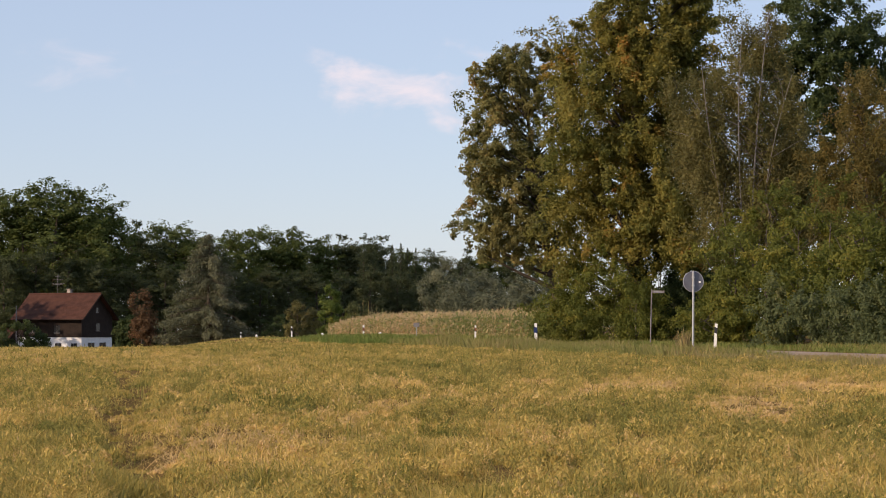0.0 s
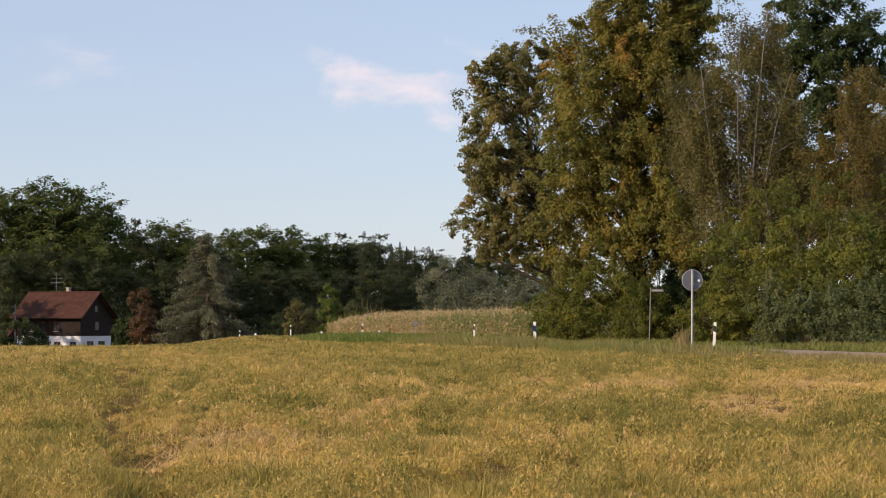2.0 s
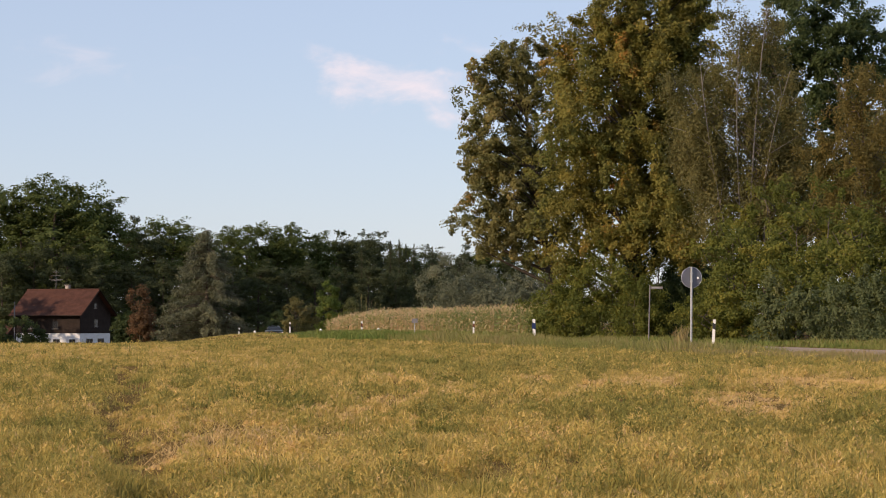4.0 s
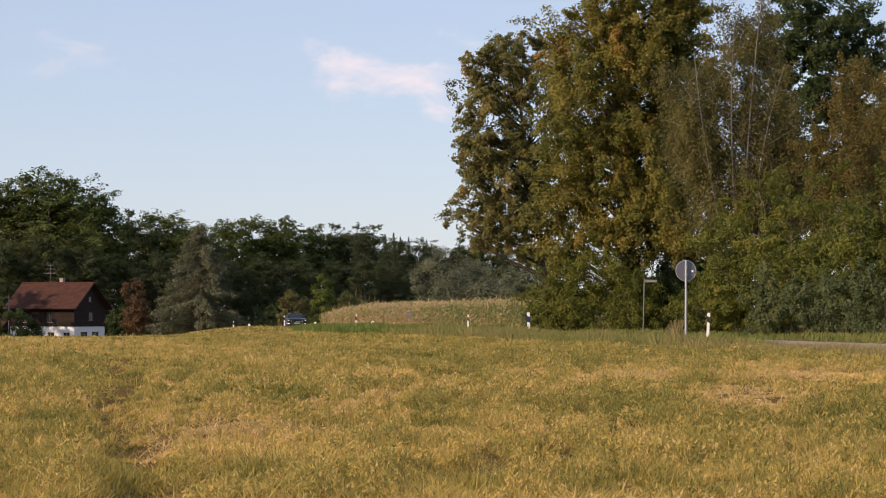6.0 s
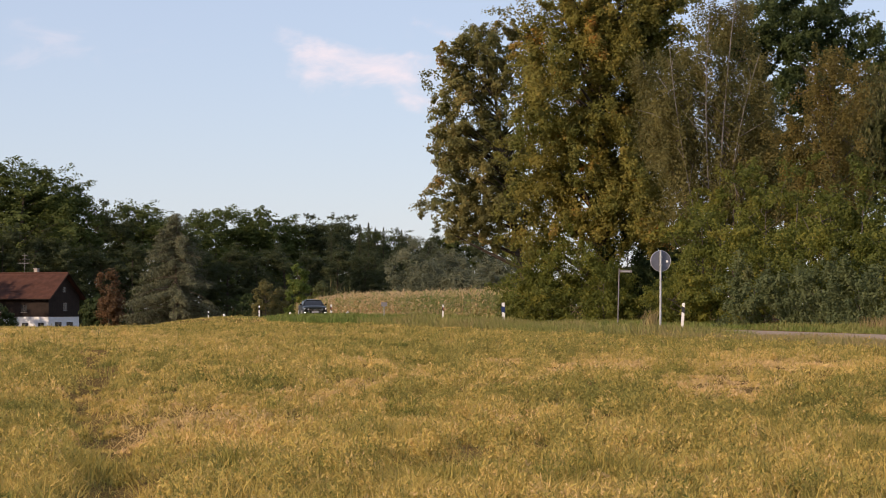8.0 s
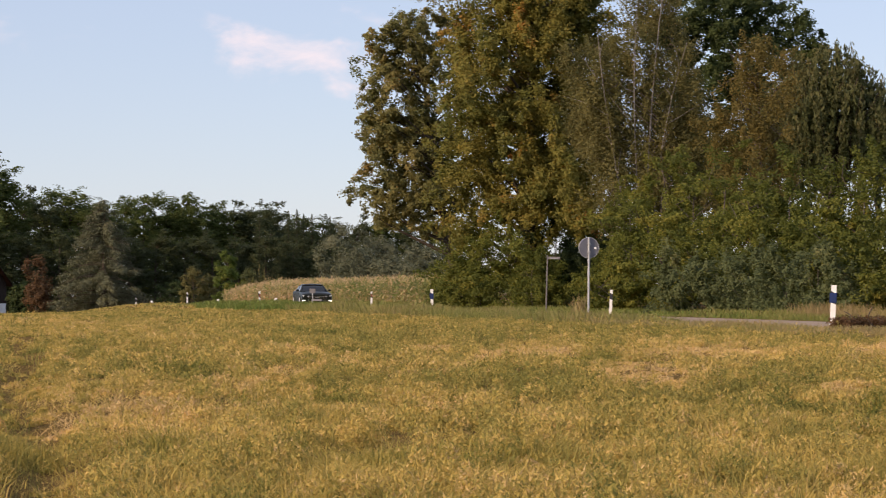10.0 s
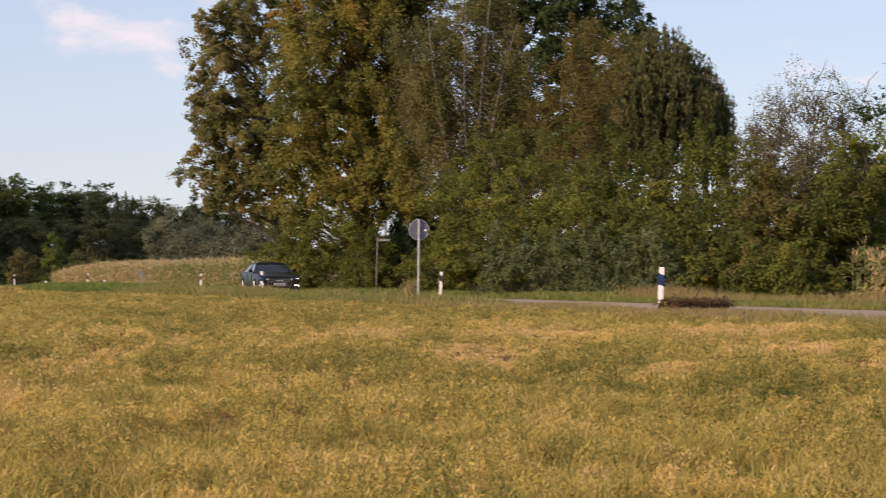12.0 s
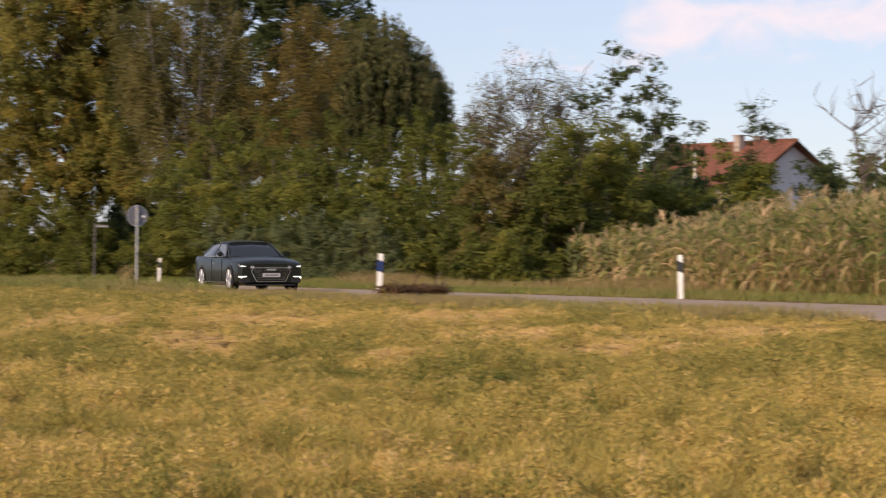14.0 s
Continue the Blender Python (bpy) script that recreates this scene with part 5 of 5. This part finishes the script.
    for x in (1.62, -1.38):
        for s in (-1, 1):
            w = new("wheel")
            w.parent = car
            w.matrix_basis = pose(x, s * .87, .36)
            bm = bmesh.new()
            prof = [(.25, -.11), (.33, -.12), (.355, -.09), (.36, 0), (.355, .09), (.33, .12), (.25, .11)]
            n = 36
            rings = [[bm.verts.new((r * math.cos(6.2832 * k / n), y, r * math.sin(6.2832 * k / n))) for r, y in prof] for k in range(n)]
            for k in range(n):
                for j in range(len(prof) - 1):
                    bm.faces.new((rings[k][j], rings[k][j + 1], rings[(k + 1) % n][j + 1], rings[(k + 1) % n][j]))
            bmesh.ops.recalc_face_normals(bm, faces=bm.faces)
            part("tyre", bm, M["rubber"], w, "", True)
            bm = bmesh.new()
            bmesh.ops.create_cone(bm, cap_ends=True, segments=36, radius1=.262, radius2=.262, depth=.10, matrix=pose(0, s * .02, 0, 90))
            part("rim_barrel", bm, M["black_trim"], w)
            bm = bmesh.new()
            for k in range(10):
                a = 6.2832 * k / 10
                rod(bm, (.04 * math.cos(a), s * .1, .04 * math.sin(a)), (.26 * math.cos(a), s * .1, .26 * math.sin(a)), .03, .026, 6)
            for k in range(36):
                a, a2 = 6.2832 * k / 36, 6.2832 * (k + 1) / 36
                rod(bm, (.262 * math.cos(a), s * .105, .262 * math.sin(a)), (.262 * math.cos(a2), s * .105, .262 * math.sin(a2)), .016, sides=4)
            part("rim", bm, M["rim_metal"], w, "silver alloy rim")
            wheels.append((w, x, s))
    return car, wheels


CAR, WHEELS = build_car()

# ---- field plants, verge grass ----


def wedge(n, r0, r1, b0, b1, rng):
    r = np.sqrt(r0 ** 2 + (r1 ** 2 - r0 ** 2) * rng.random(n))
    b = np.radians(b0 + (b1 - b0) * rng.random(n))
    return r * np.sin(b), r * np.cos(b), r, b


# patches of the field: bearing, distance, half width, half depth, bare (+) or green (-)
PATCHES = [(6.6, 27, 0.42, 5, 1.0), (7.2, 25, 0.4, 3.5, 0.9), (4.3, 35, 0.7, 4, 0.7), (2.1, 37, 0.35, 4, 0.7), (3.3, 33, 0.3, 3, 0.8), (7.9, 36, 1.2, 5, 0.6),
           (-1.1, 26, 0.35, 3, 0.5), (-6.0, 16.5, 0.22, 1.3, 0.9), (-5.3, 17.5, 0.3, 1.2, 0.7), (13.5, 28, 0.8, 3, 0.7), (16.2, 24, 0.9, 2.2, 0.8),
           (11.2, 22, 0.4, 2, 0.7), (18.8, 30, 1.2, 4, 0.6), (12.6, 38, 1.4, 5, 0.6),
           (-8.3, 15, 0.5, 1.8, -1.0), (-6.3, 24, 0.5, 4, -0.6), (4.2, 20, 1.0, 2.6, -0.9), (1.5, 22, 1.3, 2.5, -0.8), (-4.0, 24, 0.6, 4, -0.7), (-8.7, 21, 0.6, 3, -0.9), (5.9, 30, 0.35, 5, -0.8), (9.6, 22, 0.8, 2.5, -0.7),
           (0.9, 46, 2.6, 9, -0.7), (14.6, 18, 0.5, 1.2, -0.8), (18.0, 40, 1.8, 7, -0.8), (-2.2, 15.5, 0.3, 1.0, -0.6), (7.5, 60, 4.0, 7, -0.5)]


def field_look(x, y):
    """The field's own pattern: how green, how bare, the canopy's height, wheel ruts. Patches run along the drilled rows."""
    r, b = np.hypot(x, y), np.degrees(np.arctan2(x, y))
    patch = fbm(x * 0.95, y * 0.17, 21) * 0.6 + fbm(x * 0.22, y * 0.045, 22) * 0.4
    small = value_noise(x * 3.1, y * 0.8, 25)
    g = (0.55 - patch) * 3.2 + 1.9 * (small - 0.5)
    bare = 0.4 * smooth((patch - 0.62) / 0.1)
    for pb, pd, w, d, k in PATCHES:
        px, py = pd * math.sin(radians(pb)), pd * math.cos(radians(pb))
        a = np.exp(-((x - px - (y - py) * math.tan(radians(pb))) / w) ** 2 - ((y - py) / d) ** 2) * (0.7 + 0.6 * small)
        if k > 0:
            bare = np.maximum(bare, smooth(k * a * 1.6))
        else:
            g = g - 1.7 * k * a
    # a dry strip runs aslant across the far part
    strip = np.exp(-((3772 / np.maximum(r, 5) - 48 - 10.4 * np.maximum(b + 7, 0)) / 20) ** 2) * smooth((1.5 - b) / 3)
    green = smooth(0.5 + 0.5 * g) * (1 - 0.9 * bare) * (1 - 0.8 * strip)
    rut = np.exp(-((x + 0.121 * y + 0.1 * np.sin(y * 0.35)) / 0.22) ** 2) * (r < 50) * (0.6 + 0.4 * value_noise(x * 3, y * 1.5, 33))
    # trampled hollows where the dark soil shows
    for pb, pd, w, d in ((-4.6, 19.2, 0.34, 1.1), (-8.9, 19.6, 0.3, 0.9), (-9.2, 15.0, 0.22, 0.8), (2.0, 14.5, 0.25, 0.5)):
        px, py = pd * math.sin(radians(pb)), pd * math.cos(radians(pb))
        rut = np.maximum(rut, 1.1 * np.exp(-((x - px) / w) ** 2 - ((y - py) / d) ** 2))
    rut = np.clip(rut, 0, 1)
    tuft = value_noise(x * 2.2, y * 1.1, 28) * 0.6 + value_noise(x * 5.1, y * 2.6, 26) * 0.4
    high = (0.02 + 0.33 * tuft ** 2.1) * (1 - 0.5 * bare) * (1 - 0.85 * rut) * (0.7 + 0.5 * green)
    return green, bare, high, rut


def field_tone(green, bare, rut, n, rng, x, y):
    near = smooth((18.0 - np.hypot(x, y)) / 4)
    straw = 0.6 + 0.36 * bare + 0.2 * (value_noise(x * 2.3, y * 0.6, 51) - 0.5) - 0.03 * near
    leaf = 0.21 + 0.2 * near + 0.16 * (value_noise(x * 1.9, y * 0.7, 53) - 0.5)
    return np.clip(straw * (1 - green) + leaf * green + 0.1 * rng.normal(size=n), 0, 1)


def build_field():
    """Straw litter close to the soil, and coarse yellow-green grass nearest the eye."""
    rng = np.random.default_rng(500)
    V, F, T, base = [], [], [], 0
    # distance range, clumps, blades in each, length, blade width, spread
    for r0, r1, n, per, hs, w, sp in [(7.5, 14, 4500, 5, 0.06, 0.004, 0.05), (14, 24, 11000, 4, 0.07, 0.006, 0.07), (24, 45, 22000, 2, 0.08, 0.01, 0.1),
                                      (45, 80, 16000, 1, 0.09, 0.02, 0.16), (80, 150, 16000, 1, 0.1, 0.04, 0.3), (150, 340, 12000, 1, 0.1, 0.09, 0.3)]:
        x, y, r, b = wedge(n, r0, r1, -11.5, 23.5, rng)
        green, bare, high, rut = field_look(x, y)
        ok = (x - lane_x(y) < -4.2) & (rng.random(n) > rut * 0.55)
        x, y, green, bare = x[ok], y[ok], green[ok], bare[ok]
        i = np.repeat(np.arange(len(x)), per)
        px, py = x[i] + rng.normal(size=len(i)) * sp, y[i] + rng.normal(size=len(i)) * sp
        h = hs * (0.3 + 0.9 * rng.random(len(i)) ** 2)
        t = np.clip(0.6 + 0.34 * bare[i] - 0.3 * green[i] + 0.16 * rng.normal(size=len(i)), 0, 1)
        v, f, t = blades(px, py, ground_z(px, py) - 0.005, h, w * (0.6 + 0.9 * rng.random(len(i))), rng, t, 2.6, False)
        V.append(v), F.append(f + base), T.append(t)
        base += len(v)
    ob = put("field_stubble", mesh_of("field_stubble", np.concatenate(V), np.concatenate(F), np.concatenate(T)), M["field"])
    tagged(ob, "pale straw litter and short stubble covering the field soil", "field plants", kind="stuff")


def sliver_arrays(c, size, rng):
    """One small pointed leaflet of a single triangle at each centre, rising outwards."""
    n = len(c)
    d = rng.normal(size=(n, 3))
    d[:, 2] = np.abs(d[:, 2]) * 1.1 + 0.45
    d /= np.linalg.norm(d, axis=1)[:, None]
    w = np.cross(d, rng.normal(size=(n, 3)))
    w /= np.linalg.norm(w, axis=1)[:, None] + 1e-9
    s = size[:, None]
    return np.stack([c - d * s * 0.5 - w * s * 0.21, c - d * s * 0.5 + w * s * 0.21, c + d * s * 0.8], 1).reshape(-1, 3), np.arange(n * 3).reshape(-1, 3)


def build_leafy_weeds():
    """Each plant is a low cushion of small leaves with a tone of its own."""
    rng = np.random.default_rng(520)
    C, T, S = [], [], []
    # distance range, plants per square metre, leaves in each, leaf size, plant radius
    for r0, r1, dens, per, s, R in [(8.0, 14, 42, 160, 0.0125, 0.066), (14, 24, 26, 140, 0.016, 0.08), (24, 45, 12, 92, 0.022, 0.12), (45, 80, 5, 56, 0.034, 0.18), (80, 150, 1.7, 32, 0.06, 0.34),
                                    (150, 340, 0.45, 12, 0.11, 0.5)]:
        n = int(dens * 0.305 * ((r1 * 1.1) ** 2 - (r0 * 0.88) ** 2))
        x, y, r, b = wedge(n, r0 * 0.88, r1 * 1.1, -11.5, 23.5, rng)
        edge = r * (1 + 0.12 * (rng.random(n) - 0.5))
        green, bare, high, rut = field_look(x, y)
        ok = (edge > r0) & (edge < r1) & (x - lane_x(y) < -4.4) & (rng.random(n) > bare * 0.4) & (rng.random(n) > rut * 1.1)
        x, y, green, bare, high, rut = (q[ok] for q in (x, y, green, bare, high, rut))
        m = len(x)
        tp = field_tone(green, bare, rut, m, rng, x, y) + 0.1 * rng.normal(size=m)
        hp = high * (0.6 if r1 > 100 else 0.8 if r1 > 50 else 1.0) * (0.55 + 0.9 * rng.random(m)) * (1 + 0.7 * (rng.random(m) < 0.05))
        Rp = R * (0.55 + 0.8 * rng.random(m))
        i = np.repeat(np.arange(m), per)
        k = len(i)
        a, u = rng.random(k) * 6.283, np.sqrt(rng.random(k))
        px, py = x[i] + Rp[i] * u * np.cos(a), y[i] + Rp[i] * u * np.sin(a)
        up = np.sqrt(np.maximum(1 - u * u * 0.85, 0)) * rng.random(k) ** 0.6
        C.append(np.stack([px, py, ground_z(px, py) + 0.008 + hp[i] * up], 1))
        S.append(s * (0.6 + 0.8 * rng.random(k)))
        # low leaves toned darker: shade between the plants put into their colour
        T.append(np.clip(tp[i] + 0.16 * rng.normal(size=k) + 0.16 * (up - 0.6), 0, 1))
    c, s, t = np.concatenate(C), np.concatenate(S), np.concatenate(T)
    v, f = sliver_arrays(c, s * 1.3, rng)
    ob = put("field_weeds", mesh_of("field_weeds", v, f, np.repeat(t, 3)), M["field"])
    tagged(ob, "low leafy regrowth, yellowing and green, across the stubble", "weeds", kind="stuff")
    # thin dark stalks that stand above the regrowth
    V, F, T, base = [], [], [], 0
    for r0, r1, n, w, h in [(9, 24, 420, 0.004, 0.2), (24, 60, 800, 0.009, 0.24), (60, 120, 500, 0.022, 0.26)]:
        x, y, r, b = wedge(n, r0, r1, -11.5, 23.5, rng)
        green, bare, high, rut = field_look(x, y)
        ok = (x - lane_x(y) < -5) & (rng.random(n) > bare)
        x, y = x[ok], y[ok]
        i = np.repeat(np.arange(len(x)), 5)
        px, py = x[i] + rng.normal(size=len(i)) * 0.03, y[i] + rng.normal(size=len(i)) * 0.03
        v, f, t = blades(px, py, ground_z(px, py) - 0.01, h * (0.5 + 0.6 * rng.random(len(i))), w * (0.6 + 0.8 * rng.random(len(i))), rng, np.clip(0.16 + 0.13 * rng.normal(size=len(i)), 0, 1), 0.5)
        V.append(v), F.append(f + base), T.append(t)
        base += len(v)
    ob = put("weed_stalks", mesh_of("weed_stalks", np.concatenate(V), np.concatenate(F), np.concatenate(T)), M["field"])
    tagged(ob, "thin upright weed stalks above the regrowth", "weeds", kind="stuff")
    # coarse yellow-green grass, thick in patches
    V, F, T, base = [], [], [], 0
    n = 7000
    x, y, r, b = wedge(n, 8.5, 17.5, -11.5, 23.5, rng)
    p = fbm(x * 1.1, y * 0.5, 71) + 0.3 * smooth((14.0 - r) / 3) - 0.25
    ok = (rng.random(n) < smooth((p - 0.28) / 0.2)) & (rng.random(n) > 1.6 * field_look(x, y)[3])
    x, y = x[ok], y[ok]
    tc = np.clip(0.48 + 0.13 * rng.normal(size=len(x)), 0.12, 0.7)
    i = np.repeat(np.arange(len(x)), 26)
    px, py = x[i] + rng.normal(size=len(i)) * 0.05, y[i] + rng.normal(size=len(i)) * 0.07
    h = (0.05 + 0.1 * rng.random(len(x)))[i] * (0.4 + 0.8 * rng.random(len(i)))
    v, f, t = blades(px, py, ground_z(px, py) - 0.01, h, 0.005 * (0.6 + 0.8 * rng.random(len(i))), rng, np.clip(tc[i] + 0.09 * rng.normal(size=len(i)), 0, 1), 1.5)
    V.append(v), F.append(f + base), T.append(t)
    base += len(v)
    # broad patches of bright young grass
    for b, d, w in [(-8.3, 14.0, 0.28), (-7.3, 13.4, 0.22), (-3.6, 13.2, 0.18), (-9.3, 13.0, 0.3), (4.4, 12.4, 0.2), (-9.8, 18.2, 0.3), (8.6, 11.5, 0.25), (7.2, 12.6, 0.25), (12.0, 11.5, 0.2), (15.5, 10.4, 0.3), (1.2, 11.6, 0.18), (19.0, 13.0, 0.25)]:
        c = spot(b, d)
        n = 1000
        px, py = c.x + rng.normal(size=n) * w, c.y + rng.normal(size=n) * w * 1.6
        v, f, t = blades(px, py, ground_z(px, py) - 0.01, (0.09 + 0.12 * rng.random(n)) * np.exp(-((px - c.x) ** 2 + (py - c.y) ** 2) / (6 * w * w)), 0.006 * (0.7 + 0.6 * rng.random(n)), rng, np.clip(0.36 + 0.09 * rng.normal(size=n), 0, 1), 1.1)
        V.append(v), F.append(f + base), T.append(t)
        base += len(v)
    ob = put("grass_tufts", mesh_of("grass_tufts", np.concatenate(V), np.concatenate(F), np.concatenate(T)), M["field"])
    tagged(ob, "coarse yellow-green grass tufts in the field", "grass", kind="stuff")


def build_verge():
    rng = np.random.default_rng(540)
    V, F, T, base = [], [], [], 0
    # offset range from the lane, y range, count, height, width, tone
    for o0, o1, y0, y1, n, h, w, tn in [(-5.2, -2.3, 35, 72, 30000, 0.17, 0.016, 0.78), (-5.4, -2.2, 68, 102, 24000, 0.33, 0.022, 0.6), (-5.6, -2.2, 100, 135, 14000, 0.38, 0.035, 0.55), (-7.5, -2.3, 130, 160, 18000, 0.42, 0.045, 0.12), (-5.5, -2.3, 158, 188, 9000, 0.34, 0.045, 0.25), (-6, -2.3, 186, 216, 7000, 0.08, 0.05, 0.4),
                                        (-6, -2.3, 215, 300, 12000, 0.05, 0.07, 0.45), (5.0, 7.4, 40, 90, 16000, 0.16, 0.025, 0.45), (7.0, 8.4, 62, 90, 6000, 0.42, 0.02, 0.95), (5.0, 9, 90, 170, 16000, 0.22, 0.045, 0.36), (5.0, 8.6, 170, 300, 9000, 0.35, 0.08, 0.5),
                                        (6.6, 8.4, 88, 125, 6000, 0.26, 0.03, 0.5)]:
        y = y0 + (y1 - y0) * rng.random(n)
        o = o0 + (o1 - o0) * rng.random(n)
        x = lane_x(y) + o
        p = fbm(x * 0.3, y * 0.2, 31)
        hh = h * (0.35 + 1.1 * p) * (0.5 + 0.8 * rng.random(n)) * smooth((np.abs(o - 1.5) - 3.3) / 0.9)
        t = np.clip(tn + 0.7 * (p - 0.5) + 0.15 * rng.normal(size=n), 0, 1)
        v, f, t = blades(x, y, ground_z(x, y) - 0.01, hh + 0.02, w * (0.6 + 0.8 * rng.random(n)), rng, t, 0.8, False)
        V.append(v), F.append(f + base), T.append(t)
        base += len(v)
    # a brown upright tuft at the sign pole
    for b, d, n, hh in ((5.32, 79.5, 150, 0.85), (5.2, 80.5, 90, 0.6)):
        c = spot(b, d)
        x, y = c.x + 0.07 * rng.normal(size=n), c.y + 0.1 * rng.normal(size=n)
        v, f, t = blades(x, y, ground_z(x, y) - 0.02, hh * (0.5 + 0.6 * rng.random(n)), np.full(n, 0.022), rng, np.clip(0.95 + 0.1 * rng.normal(size=n), 0, 1), 0.3, False)
        V.append(v), F.append(f + base), T.append(t)
        base += len(v)
    ob = put("verge_grass", mesh_of("verge_grass", np.concatenate(V), np.concatenate(F), np.concatenate(T)), M["verge"])
    tagged(ob, "uncut roadside grass, green and drying", "grass", kind="stuff")
    # heaps of brown dead weeds by the posts
    for k, (b, d, w, h) in enumerate([(11.3, 53.0, 0.55, 0.36), (11.9, 53.5, 0.45, 0.28)]):
        grown("dead_weeds", spot(b, d), [(0, 0, h * 0.4, w, w * 0.5, h * 0.5)], "russet", "twig", "heap of brown dead weeds at the road edge", "weeds", clumps=34, per=55, clump_r=0.16, size=0.06,
              trunk=(0.015, h * 0.6), limbs=8, seed=560 + k, group="dead weeds", tone=(0.5, 0.25), twigs=2)


def build_reeds():
    rng = np.random.default_rng(590)
    for b, d, n, hh in ((-1.78, 345, 70, 6.6), (-1.45, 343, 40, 5.2)):
        c = spot(b, d)
        x, y = 0.8 * rng.normal(size=n), 0.6 * rng.normal(size=n)
        v, f, t = blades(x, y, np.full(n, -0.05), hh * (0.6 + 0.45 * rng.random(n)), np.full(n, 0.1), rng, np.clip(0.75 + 0.15 * rng.normal(size=n), 0, 1), 0.12)
        ob = put("reed_clump", mesh_of("reed_clump", v, f, t), M["verge"])
        ob.matrix_basis = Matrix.Translation(c)
        tagged(ob, "tall pale reeds beside the road and the maize", "reeds", "reed clumps")


build_reeds()
build_field()
build_leafy_weeds()
build_verge()

# ---- movement ----
DRIVE = [(0, 400.5), (1, 376.4), (2, 352.2), (3, 328), (4.2, 298.7), (5.3, 272), (6.5, 244), (7.5, 220.3), (8.7, 192.5), (9.8, 167), (10.5, 151.3), (11, 140), (11.5, 129), (12, 117.9), (12.5, 106.8), (13, 95.9), (13.5, 85.8), (14, 75.75)]


def motions():
    ts, ys = np.array([t for t, _ in DRIVE]), np.array([y for _, y in DRIVE])
    rows = []
    for t, y in DRIVE:
        x = float(lane_x(y))
        slope = float((lane_x(y + 2) - lane_x(y - 2)) / 4)
        z = float(ground_z(x + 1.5, y)) + 0.045
        rows.append((t, pose(x, y, z, 0, 0, math.degrees(math.atan2(-1, -slope)))))
    walk(CAR, rows)
    for w, x, s in WHEELS:
        walk(w, [(k * 0.1, pose(x, s * .87, .36, 0, 43 * k, 0)) for k in range(141)])


motions()
